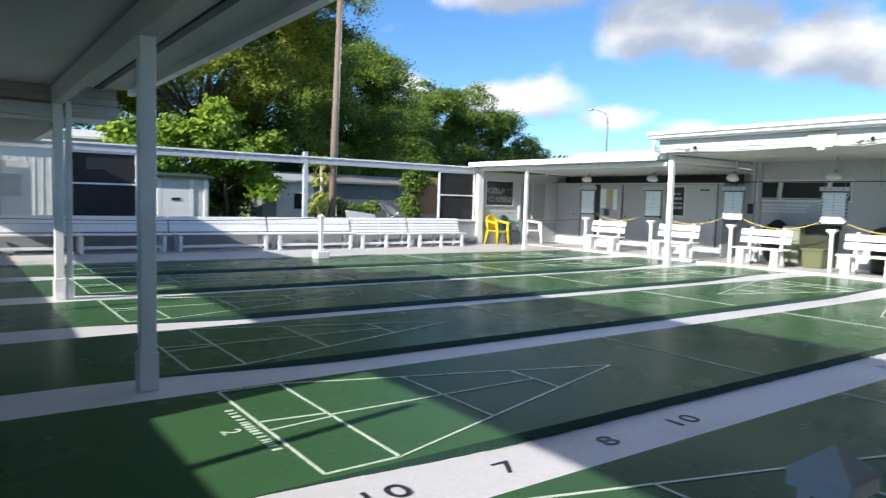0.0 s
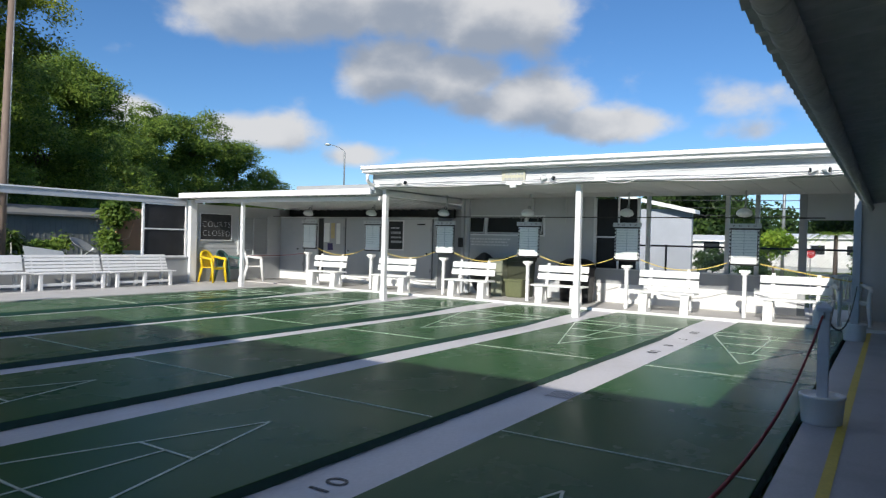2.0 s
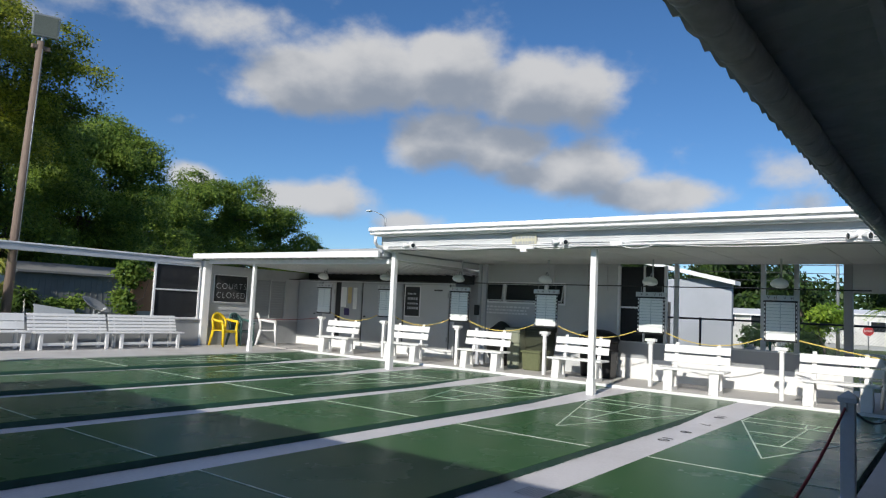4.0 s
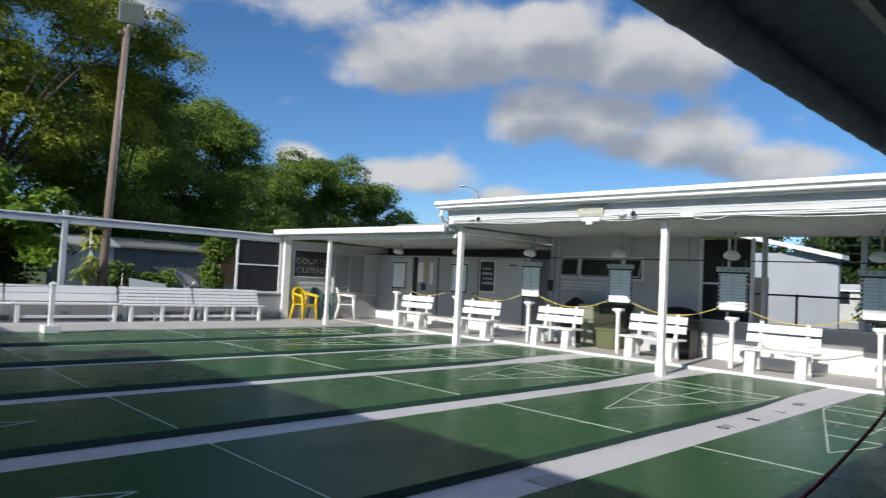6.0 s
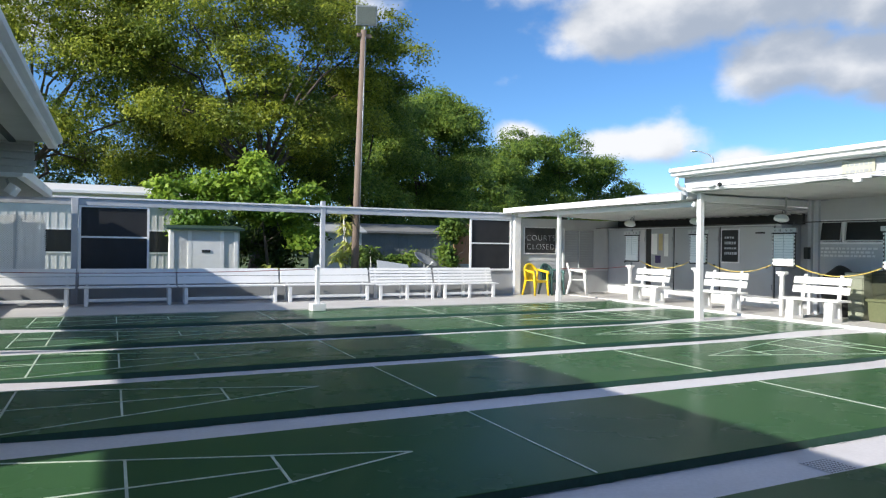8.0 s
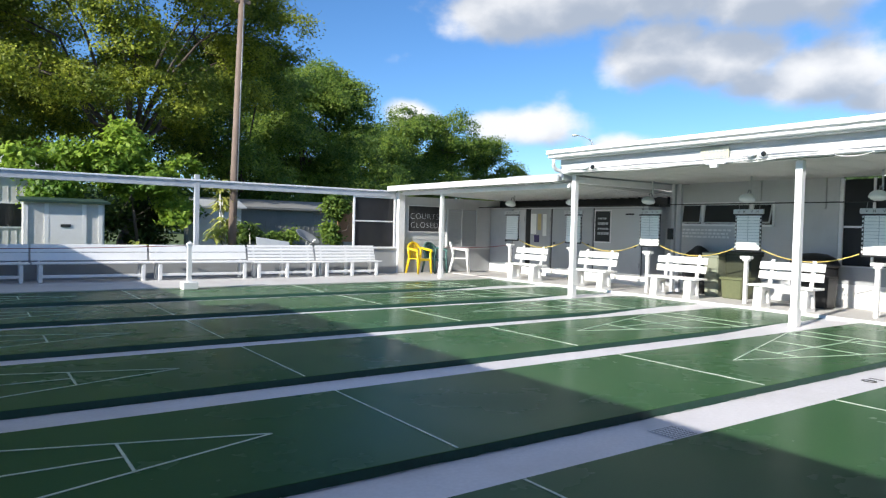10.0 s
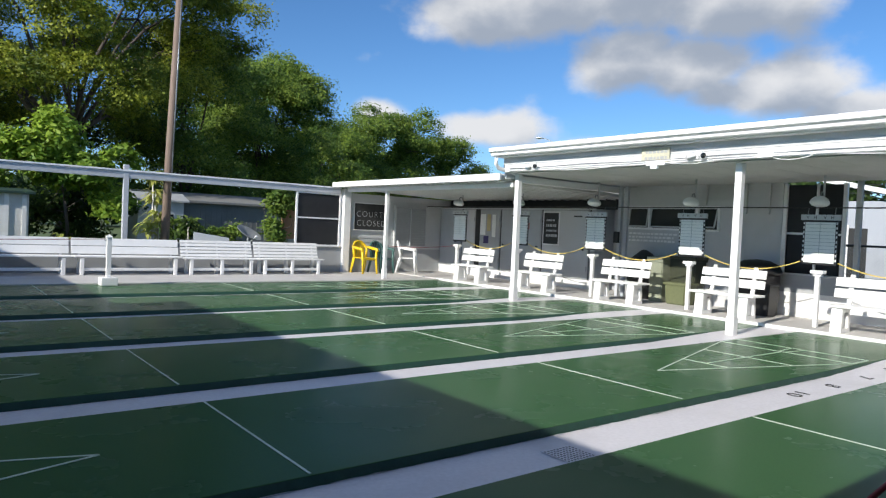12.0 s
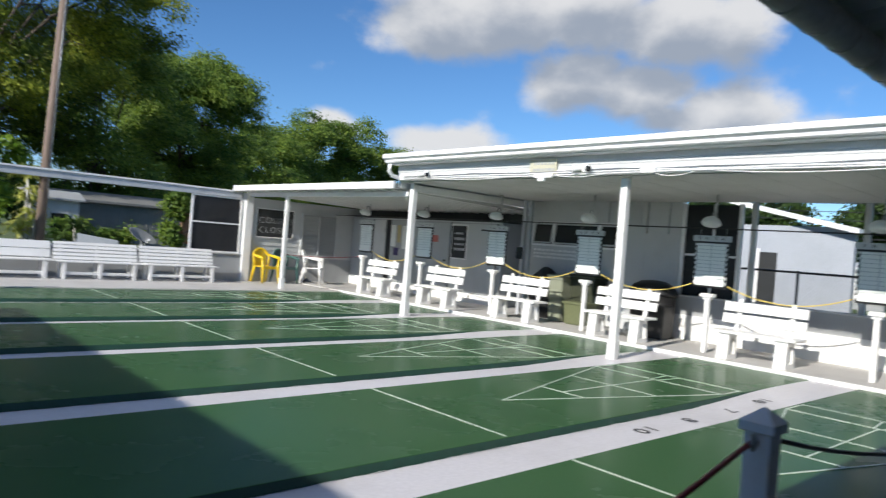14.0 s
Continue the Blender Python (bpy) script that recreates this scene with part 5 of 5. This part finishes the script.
    for sx in (-1, 1):
        for nm, pts in (("front_leg", [(sx * 0.25, -0.26, 0), (sx * 0.23, -0.22, 0.40), (sx * 0.265, -0.20, 0.64)]),
                        ("rear_leg", [(sx * 0.23, 0.30, 0), (sx * 0.21, 0.20, 0.40), (sx * 0.23, 0.22, 0.60)])):
            bm = bmesh.new()
            tube(bm, pts, [0.028, 0.042, 0.032], 8)
            part(nm, bm, mat, ob)
        bm = bmesh.new()
        tube(bm, [(sx * 0.268, -0.24, 0.60), (sx * 0.272, -0.20, 0.655), (sx * 0.275, -0.02, 0.67), (sx * 0.245, 0.20, 0.71)], [0.026, 0.036, 0.036, 0.03], 8)
        part("armrest", bm, mat, ob)
    bm = bmesh.new()
    arc = []
    for k in range(13):
        a = math.pi * k / 12
        arc.append((0.235 * math.cos(a), 0.20 + 0.10 * math.sin(a), 0.62 + 0.24 * math.sin(a)))
    tube(bm, [(0.215, 0.19, 0.42)] + arc + [(-0.215, 0.19, 0.42)], 0.032, 8)
    part("back_frame", bm, mat, ob)
    for k in range(5):
        x = -0.14 + k * 0.07
        top = 0.62 + 0.24 * math.sqrt(max(1 - (x / 0.235) ** 2, 0))
        bm = bmesh.new()
        tilted_box(bm, pose(x, 0.245, (0.42 + top) / 2, -13, 0, 0), 0.052, 0.016, top - 0.40, 0.003)
        part("back_slat", bm, mat, ob)
    return ob


plastic_chair((14.50, 16.85, 0.02), 8, CHAIR_YELLOW, "yellow moulded plastic armchair on the concrete")
plastic_chair((15.15, 16.95, 0.02), 10, CHAIR_GREEN, "dark green moulded plastic armchair")
plastic_chair((15.86, 16.6, 0.045), 50, WHITE, "white moulded plastic armchair by the slim post")


plastic_chair((16.3, 0.55, 0.045), -70, WHITE, "white moulded plastic armchair at the end of the platform")


# ---- beyond the north wall ----
def light_pole():
    ob = thing("light_pole", "tall weathered wooden pole with a square floodlight", "pole", (9.13, 17.95, -0.16))
    bm = bmesh.new()
    tube(bm, [(0, 0, 0), (0.06, 0, 3.0), (0.20, 0, 7.70)], [0.115, 0.102, 0.082], 14)
    part("pole", bm, WOOD, ob)
    part("crossarm", boxes((0.0, 0.42, -0.05, 0.05, 7.50, 7.60), bevel=0.01), WOOD, ob)
    bm = bmesh.new()
    tube(bm, [(0.20, -0.02, 7.62), (0.22, -0.06, 7.86)], 0.03, 8)
    part("bracket", bm, METAL, ob)
    bm = bmesh.new()
    tilted_box(bm, pose(0.25, -0.08, 8.10, 14, 0, -20), 0.60, 0.22, 0.54, 0.02)
    h = part("floodlight", bm, METAL, ob, "grey square floodlight housing")
    bm = bmesh.new()
    tilted_box(bm, pose(0.25, -0.08, 8.10, 14, 0, -20) @ Matrix.Translation((0, -0.112, 0)), 0.52, 0.012, 0.46, 0.003)
    part("glass", bm, material("floodlight glass", (0.13, 0.15, 0.14), 0.25), h)
    bm = bmesh.new()
    tube(bm, [(0.10, -0.112, 2.2), (0.16, -0.10, 5.0), (0.22, -0.088, 7.5)], 0.012, 6)
    part("conduit", bm, METAL, ob)


light_pole()


def outhouse():
    ob = thing("outhouse", "small white weatherboard outhouse behind the wall", "shed", (5.45, 21.0, -0.16))
    part("wall", boxes((-0.95, 0.95, -0.5, 0.6, 0, 2.0)), TRAILER, ob)
    bm = bmesh.new()
    extrude_profile(bm, [(-0.65, 2.0), (0.75, 2.12), (0.75, 2.17), (-0.65, 2.06)], "x", -1.08, 1.08)
    part("roof", bm, material("dark green roofing", (0.02, 0.05, 0.04), 0.6), ob, "dark green roof edge")
    for x in (-0.93, -0.45, 0.45, 0.85):
        part("corner_board", boxes((x - 0.05, x + 0.05, -0.53, -0.5, 0, 1.98)), WHITE, ob)
    d = part("door", boxes((-0.40, 0.40, -0.525, -0.5, 0.3, 1.7)), WHITE, ob)
    part("vent", boxes((-0.12, 0.12, -0.54, -0.525, 1.35, 1.43)), DARK, d)


outhouse()


def trailer_home(at, wx, wy, h, mat, label, turn=0, windows=3, roofmat=None):
    ob = thing("trailer_home", label, "trailer home", at, turn)
    part("wall", boxes((-wx / 2, wx / 2, -wy / 2, wy / 2, 0.3, h), bevel=0.03), mat, ob)
    bm = bmesh.new()
    n = 40
    for k in range(n):
        x = -wx / 2 + wx * (k + 0.5) / n
        box(bm, x - 0.015, x + 0.015, -wy / 2 - 0.012, -wy / 2, 0.3, h - 0.05)
    part("siding_ribs", bm, mat, ob)
    bm = bmesh.new()
    extrude_profile(bm, [(-wy / 2 - 0.25, h - 0.02), (0, h + 0.3), (wy / 2 + 0.25, h - 0.02), (wy / 2 + 0.25, h + 0.06), (0, h + 0.4), (-wy / 2 - 0.25, h + 0.06)], "x", -wx / 2 - 0.2, wx / 2 + 0.2)
    part("roof", bm, roofmat or PVC, ob, "white sheet roof")
    for k in range(windows):
        x = -wx / 2 + wx * (k + 0.5) / windows
        w = part("window", boxes((x - 0.5, x + 0.5, -wy / 2 - 0.03, -wy / 2 + 0.0, 1.25, 2.05)), PVC, ob)
        part("pane", boxes((x - 0.45, x + 0.45, -wy / 2 - 0.036, -wy / 2 - 0.03, 1.3, 2.0)), DARKGLASS, w)
    part("skirting", boxes((-wx / 2 + 0.05, wx / 2 - 0.05, -wy / 2 + 0.05, wy / 2 - 0.05, 0, 0.3)), WALL_DARK, ob)
    return ob


# siding colour is stained and also darkened for the tree shade
trailer_home((14.6, 27.0, -0.16), 8.0, 3.2, 2.15, material("weathered shade-dark trailer", (0.17, 0.18, 0.175), 0.6, stain=(0.10, 0.10, 0.095)), "weathered grey trailer home, coloured dark for the shade under the trees", 0, 0, material("weathered roof", (0.20, 0.20, 0.19), 0.7))
trailer_home((1.5, 26.0, -0.16), 9.0, 3.2, 3.2, TRAILER, "pale trailer home with a white roof edge behind the shrubs", 0, 3)


def satellite_dish(at):
    ob = thing("satellite_dish", "grey satellite dish tipped against the plants", "dish", at)
    bm = bmesh.new()
    lathe(bm, [(0.02, -0.10), (0.25, -0.075), (0.40, 0.0), (0.41, 0.012), (0.39, 0.012), (0.24, -0.05), (0.02, -0.085)], 26)
    bm.transform(pose(0, 0, 1.20, 26, 20, 0) @ Matrix.Diagonal((1.0, 1.0, 0.9, 1)))
    part("reflector", bm, material("grey dish", (0.24, 0.25, 0.26), 0.5), ob)
    bm = bmesh.new()
    tube(bm, [(0, 0.1, 0), (0, 0.1, 1.18)], 0.03, 10)
    part("mast", bm, METAL, ob)
    bm = bmesh.new()
    tube(bm, [(0, -0.02, 0.92), (0.02, -0.4, 1.08)], 0.015, 8)
    tube(bm, [(0.02, -0.40, 1.06), (0.02, -0.47, 1.12)], 0.035, 10)
    part("feed_arm", bm, PVC, ob)


satellite_dish((12.0, 19.4, -0.16))
tp = thing("panel", "pale metal panel leaning behind the wall", "panel", (10.7, 18.9, -0.16))
bm = bmesh.new()
tilted_box(bm, pose(0, 0, 0.82, -52, 8, -10), 1.0, 0.04, 0.9, 0.008)
tilted_box(bm, pose(0, 0.2, 0.4, 0, 0, 0), 0.08, 0.08, 0.8, 0.005)
part("sheet", bm, material("pale panel", (0.36, 0.39, 0.41), 0.45), tp)
ow = thing("garden_wall", "rounded orange stucco garden wall", "wall", (13.88, 19.6, -0.16))
bm = bmesh.new()
extrude = [(-0.70, 1.05), (-0.70, 2.20), (-0.62, 2.34), (-0.45, 2.38), (0.9, 2.26), (0.9, 1.05)]
b0 = [bm.verts.new((a, 0, b)) for a, b in extrude]
b1 = [bm.verts.new((a, 0.2, b)) for a, b in extrude]
for i in range(6):
    bm.faces.new((b0[i], b0[(i + 1) % 6], b1[(i + 1) % 6], b1[i]))
bm.faces.new(b0[::-1])
bm.faces.new(b1)
part("stucco", bm, ORANGE, ow)
part("plinth", boxes((-0.55, 0.9, 0.0, 0.18, 0, 1.05)), TRAILER, ow)


def spiky_plant(at, stems, label, mat, seed):
    """Thin canes that carry whorls of long strap leaves."""
    rng = np.random.default_rng(seed)
    ob = thing("potted_plant", label, "plant", at)
    for sx, sy, h in stems:
        bm = bmesh.new()
        tube(bm, [(sx, sy, 0), (sx + 0.03, sy, h * 0.5), (sx, sy, h)], [0.035, 0.03, 0.022], 8)
        part("cane", bm, CONCRETE, ob)
        bm = bmesh.new()
        for k in range(70):
            a = rng.uniform(0, 2 * math.pi)
            z = h - rng.uniform(0, 0.32)
            L = rng.uniform(0.30, 0.52)
            up = rng.uniform(0.1, 0.9)
            p0 = Vector((sx, sy, z))
            d = Vector((math.cos(a), math.sin(a), up)).normalized()
            side = Vector((-math.sin(a), math.cos(a), 0)) * 0.045
            p1, p2 = p0 + d * L * 0.55, p0 + d * L + Vector((0, 0, -0.14 * L / 0.3))
            v = [bm.verts.new(q) for q in (p0, p1 + side, p2, p1 - side)]
            bm.faces.new(v)
        part("leaf_whorl", bm, mat, ob)
    return ob


spiky_plant((8.85, 18.1, -0.16), [(0, 0, 2.70), (0.18, 0.1, 1.65), (-0.08, 0.0, 1.35), (0.12, 0.15, 2.15)], "tall yellow green variegated plant beside the pole", LEAF_YELLOW, 4)


spiky_plant((6.9, 18.5, -0.16), [(0, 0, 0.92)], "low yellow green plant behind the bench", LEAF_YELLOW, 6)
spiky_plant((10.45, 20.3, -0.16), [(0, 0, 1.45), (0.35, 0.2, 1.2), (-0.3, 0.1, 1.05)], "dark strap leaved plants by the pale house", LEAF_SHADE, 7)
wh = thing("house", "small pale house wall in dappled shade", "house", (10.75, 24.2, -0.16))
part("wall", boxes((-0.75, 0.75, 0.0, 1.4, 0, 2.1)), TRAILER, wh)
bm = bmesh.new()
extrude_profile(bm, [(-0.15, 2.08), (0.7, 2.34), (1.55, 2.08), (1.55, 2.14), (0.7, 2.41), (-0.15, 2.14)], "x", -0.9, 0.9)
part("roof", bm, WALL_DARK, wh, "grey low roof")
ww = part("window", boxes((-0.1, 0.45, -0.03, 0.0, 1.05, 1.7)), WALL, wh)
part("pane", boxes((-0.06, 0.41, -0.036, -0.03, 1.09, 1.66)), DARKGLASS, ww)


# ---- beyond the east opening ----
def east_view():
    h = thing("neighbour_building", "pale blue grey building with a low sloping roof", "building", (29.5, 10.2, -0.16))
    # wall colour is darkened and blued to read as a shaded face
    part("wall", boxes((-3.5, -3.3, -4.4, 9.0, 0, 2.95)), material("blue grey siding toned for shade", (0.36, 0.39, 0.44), 0.6, stain=(0.30, 0.33, 0.37)), h)
    bm = bmesh.new()
    extrude_profile(bm, [(-4.6, 2.76), (2.3, 4.3), (9.5, 2.7), (9.5, 2.84), (2.3, 4.44), (-4.6, 2.9)], "x", -3.9, -3.2)
    part("roof", bm, PVC, h, "white roof edge")
    # flat dark sheet: the doorway's inner shade as colour
    d = part("door", boxes((-3.53, -3.5, -2.40, -1.9, 0.1, 2.15)), DARK, h, "dark sheet standing for the shaded open doorway")
    part("door_frame", boxes((-3.55, -3.5, -1.9, -1.6, 0.1, 2.25)), PVC, d)
    # chain link fence with green and black posts
    f = thing("fence", "chain link fence with dark posts and top rail", "fence", (21.0, 0, -0.16))
    for k, y in enumerate((0.2, 1.9, 3.6, 5.3, 7.0)):
        bm = bmesh.new()
        tube(bm, [(0, y, 0), (0, y, 1.66)], 0.03, 8)
        part("fence_post", bm, GREENMETAL if k % 2 == 0 else BLACK, f)
    bm = bmesh.new()
    tube(bm, [(0, 0.2, 1.62), (0, 7.0, 1.62)], 0.025, 8)
    part("top_rail", bm, BLACK, f)
    bm = bmesh.new()
    w = 0.0035
    k = -1.6
    while k < 7.0:
        for s in (1, -1):
            y0, y1 = (k, k + 1.6) if s > 0 else (k + 1.6, k)
            lo, hi = 0.2, 7.0
            pts = []
            for fr in (0.0, 1.0):
                pts.append((y0 + (y1 - y0) * fr, 0.02 + 1.58 * fr))
            (ya, za), (yb, zb) = pts
            if max(ya, yb) > hi or min(ya, yb) < lo:
                continue
            v = [bm.verts.new((0.004 * s, yy + o, zz)) for yy, zz, o in ((ya, za, -w), (ya, za, w), (yb, zb, w), (yb, zb, -w))]
            bm.faces.new(v)
        k += 0.075
    tagged(part("chain_link", bm, METAL, f), kind="stuff")
    trailer_home((46.0, 12.5, -0.16), 9.0, 4.0, 2.0, TRAILER, "white trailer home across the road", -90, 5)
    trailer_home((62.0, 4.6, -0.16), 7.0, 4.0, 2.5, TRAILER, "white mobile home across the lawn", -90, 3)
    trailer_home((52.0, -6.0, -0.16), 9.0, 4.0, 2.4, TRAILER, "cream mobile home across the lawn", -90, 3)
    for x, y, sd in ((40.5, 5.8, 74), (40.0, 0.6, 75), (41.5, 8.3, 76)):
        tree("shrub", "dark green garden shrub by the road", (x, y, -0.16), 0.4, 0.04, blob_field(sd, 7, (-0.7, 0.7), (-0.7, 0.7), (0.3, 1.3), (0.35, 0.55)), 50, 0.14, 0.16, LEAF_FAR, sd)
    setting("road", boxes((34.5, 39.5, -60, 60, -0.3, -0.15)), ASPHALT, "grey asphalt road beyond the fence", "road")
    st = thing("stop_sign", "red octagonal stop sign on a thin post", "road sign", (43.0, 3.6, -0.16))
    bm = bmesh.new()
    tube(bm, [(0, 0, 0), (0, 0, 1.9)], 0.03, 8)
    part("post", bm, METAL, st)
    bm = bmesh.new()
    lathe(bm, [(0.25, -0.01), (0.25, 0.01)], 8)
    bm.transform(pose(-0.03, 0, 1.42, 0, -90, 0) @ pose(0, 0, 0, 0, 0, 22.5))
    pl = part("plate", bm, RED, st)
    m = Matrix.Translation((-0.045, 0, 1.42)) @ Matrix(((0, 0, -1, 0), (-1, 0, 0, 0), (0, 1, 0, 0), (0, 0, 0, 1)))
    lettering("word", "STOP", 0.15, WHITE, m, st)
    tree("tree", "small bright green tree beyond the fence", (30.0, 3.7, -0.16), 0.9, 0.06, blob_field(41, 7, (-0.4, 0.4), (-0.45, 0.45), (1.3, 2.2), (0.25, 0.42)), 90, 0.12, 0.14, LEAF_BRIGHT, 31)
    for x, y, sc, sd in ((60, 26, 1.0, 51), (64, 18, 1.15, 52), (68, 11, 1.0, 53), (72, 1, 1.1, 54), (62, 35, 1.1, 55)):
        tree("tree", "dark green tree beyond the mobile homes", (x, y, -0.16), 3.0, 0.35,
             blob_field(sd, 14, (-4 * sc, 4 * sc), (-4 * sc, 4 * sc), (1.6, 6.2 * sc), (1.4, 2.2)), 12, 0.42, 0.42, LEAF_FAR, sd)
    # palm
    p = thing("palm_tree", "short green palm beside the road", "palm tree", (41.0, 2.3, -0.16))
    bm = bmesh.new()
    tube(bm, [(0, 0, 0), (0.05, 0, 1.2), (0, 0, 2.4)], [0.14, 0.11, 0.10], 10)
    part("trunk", bm, BARK, p)
    rng = np.random.default_rng(61)
    for k in range(16):
        a = 2 * math.pi * k / 16 + rng.uniform(-0.2, 0.2)
        lift = rng.uniform(0.1, 0.9)
        bm = bmesh.new()
        for j in range(14):
            f0 = (j + 1) / 14
            q = Vector((math.cos(a) * f0 * 1.25, math.sin(a) * f0 * 1.25, 2.4 + lift * f0 - 1.3 * f0 * f0 * 0.8))
            for s in (-1, 1):
                sd = Vector((-math.sin(a), math.cos(a), 0)) * s
                e = q + sd * 0.32 * (1.1 - f0) + Vector((math.cos(a) * 0.18, math.sin(a) * 0.18, -0.08))
                n2 = Vector((math.cos(a), math.sin(a), 0)) * 0.03
                bm.faces.new([bm.verts.new(v) for v in (q - n2, q + n2, e)])
        part("frond", bm, LEAF_BRIGHT, p)
    r = thing("railing", "white tubular railing by the gate", "railing", (18.6, 0.0, -0.16))
    for z in (0.55, 1.05):
        bm = bmesh.new()
        tube(bm, [(0, 0.45, z), (0, 1.45, z)], 0.022, 8)
        part("rail", bm, PVC, r)
    for k in range(6):
        bm = bmesh.new()
        tube(bm, [(0, 0.47 + k * 0.19, 0), (0, 0.47 + k * 0.19, 1.05)], 0.014, 8)
        part("baluster", bm, PVC, r)
    u = thing("street_lamp", "tall grey street lamp with a curved arm", "street lamp", (58.0, 50.4, -0.16))
    bm = bmesh.new()
    tube(bm, [(0, 0, 0), (0, 0, 11.0), (-0.2, 0.25, 11.35), (-0.6, 0.9, 11.7), (-0.9, 1.3, 11.8)], [0.12, 0.08, 0.05, 0.04, 0.04], 8)
    part("pole", bm, METAL, u)
    bm = bmesh.new()
    lathe(bm, [(0.1, -0.12), (0.28, -0.05), (0.3, 0.05), (0.12, 0.14)], 12)
    bm.transform(Matrix.Translation((-1.05, 1.55, 11.8)) @ Matrix.Diagonal((1.2, 1.2, 0.8, 1)))
    part("lamp_head", bm, LAMPSHADE, u)
    pl = thing("utility_pole", "grey metal utility pole with overhead lines", "pole", (45.0, 5.2, -0.16))
    bm = bmesh.new()
    tube(bm, [(0, 0, 0), (0, 0, 7)], [0.10, 0.08], 10)
    part("pole", bm, METAL, pl)
    for k in range(5):
        z = 3.6 + k * 0.45
        c = finish("power_line", (lambda b: (tube(b, [(0, -30, z), (0, 0, z - 0.25), (0, 30, z + 0.2)], 0.02, 5), b)[1])(bmesh.new()), DARK)
        c.location = (44.8, 5, 0)
        tagged(c, "thin dark power line", "cable")


east_view()


def far_woods():
    """A distant belt of trees that closes the horizon."""
    rng = np.random.default_rng(77)
    pts = []
    for k in range(150):
        a = radians(-75 + 215 * k / 150)
        R = 95 + rng.uniform(-8, 8)
        h = rng.uniform(2.2, 4.2)
        c = np.array([8 + R * math.cos(a), R * math.sin(a), h])
        d = rng.normal(size=(520, 3))
        d /= np.linalg.norm(d, axis=1)[:, None]
        pts.append(c + d * np.array([4.0, 4.0, h]) * (0.6 + 0.4 * rng.random(520))[:, None])
    ob = leaves_mesh("far_woods", LEAF_FAR, np.concatenate(pts), 0.9, rng)
    tagged(ob, "dark belt of distant trees", "woods", kind="stuff")


far_woods()


# ---- west corner ----
def slatted_armchair(at, turn):
    ob = thing("garden_bench", "white slatted garden bench under the west shelter", "bench", at, turn)
    for k in range(5):
        part("seat_slat", boxes((-0.6, 0.6, -0.25 + k * 0.1, -0.17 + k * 0.1, 0.38, 0.405), bevel=0.004), WHITE, ob)
    for k in range(5):
        bm = bmesh.new()
        tilted_box(bm, pose(0, 0.27 + k * 0.02, 0.48 + k * 0.09, -12, 0, 0), 1.2, 0.02, 0.07, 0.004)
        part("back_slat", bm, WHITE, ob)
    for s in (-0.55, 0.55):
        part("leg", boxes((s - 0.03, s + 0.03, -0.25, -0.19, 0, 0.6), bevel=0.005), WHITE, ob)
        bm = bmesh.new()
        box(bm, s - 0.03, s + 0.03, 0.2, 0.26, 0, 0.42, 0.005)
        tilted_box(bm, pose(s, 0.3, 0.65, -12, 0, 0), 0.05, 0.04, 0.5, 0.004)
        part("rear_leg", bm, WHITE, ob)
        part("armrest", boxes((s - 0.04, s + 0.04, -0.28, 0.3, 0.6, 0.63), bevel=0.006), WHITE, ob)


slatted_armchair((-0.75, 12.0, 0.0), 75)
slatted_armchair((-0.75, 14.0, 0.0), 85)
lt = tagged(new("screen_panel_3"), "pale lattice panel above the low wall", "screen", kind="structure")
bm = bmesh.new()
for q in range(46):
    for sgn in (-1, 1):
        x = 0.64 - 1.25 + q * 0.05 if sgn > 0 else 0.64 + q * 0.05
        lo, hi = (max(x, 0.64), min(x + 1.25, 1.62)) if sgn > 0 else (max(x - 1.25, 0.64), min(x, 1.62))
        if hi - lo < 0.05:
            continue
        za, zb = ((0.79 + lo - x), (0.79 + hi - x)) if sgn > 0 else ((0.79 + x - lo), (0.79 + x - hi))
        y = NORTH + 0.05 + 0.004 * sgn
        v = [bm.verts.new((px, py, pz)) for py in (y - 0.003, y + 0.003) for px, pz in ((lo - 0.014, za), (lo + 0.014, za), (hi + 0.014, zb), (hi - 0.014, zb))]
        for f in ((0, 1, 2, 3), (7, 6, 5, 4), (0, 4, 5, 1), (1, 5, 6, 2), (2, 6, 7, 3), (3, 7, 4, 0)):
            bm.faces.new([v[a] for a in f])
bmesh.ops.recalc_face_normals(bm, faces=bm.faces)
tagged(part("lattice", bm, WHITE, lt, "white diagonal lattice"), kind="stuff")
part("frame", boxes((0.58, 0.64, NORTH + 0.02, NORTH + 0.09, 0.775, 2.3), (1.0, 1.05, NORTH + 0.02, NORTH + 0.09, 0.775, 2.05)), WALL, lt)
sp = tagged(new("screen_panel_4"), "dark insect screen panel above the low wall", "screen", kind="structure")
part("insect_screen", boxes((-1.2, 0.5, NORTH + 0.05, NORTH + 0.054, 0.775, 2.2)), SCREEN, sp)
part("screen_frame", boxes((-1.25, -1.2, NORTH + 0.02, NORTH + 0.09, 0.775, 2.3), (-1.2, 0.5, NORTH + 0.03, NORTH + 0.08, 1.5, 1.54), (-0.35, -0.3, NORTH + 0.03, NORTH + 0.08, 0.775, 2.2)), PVC, sp)
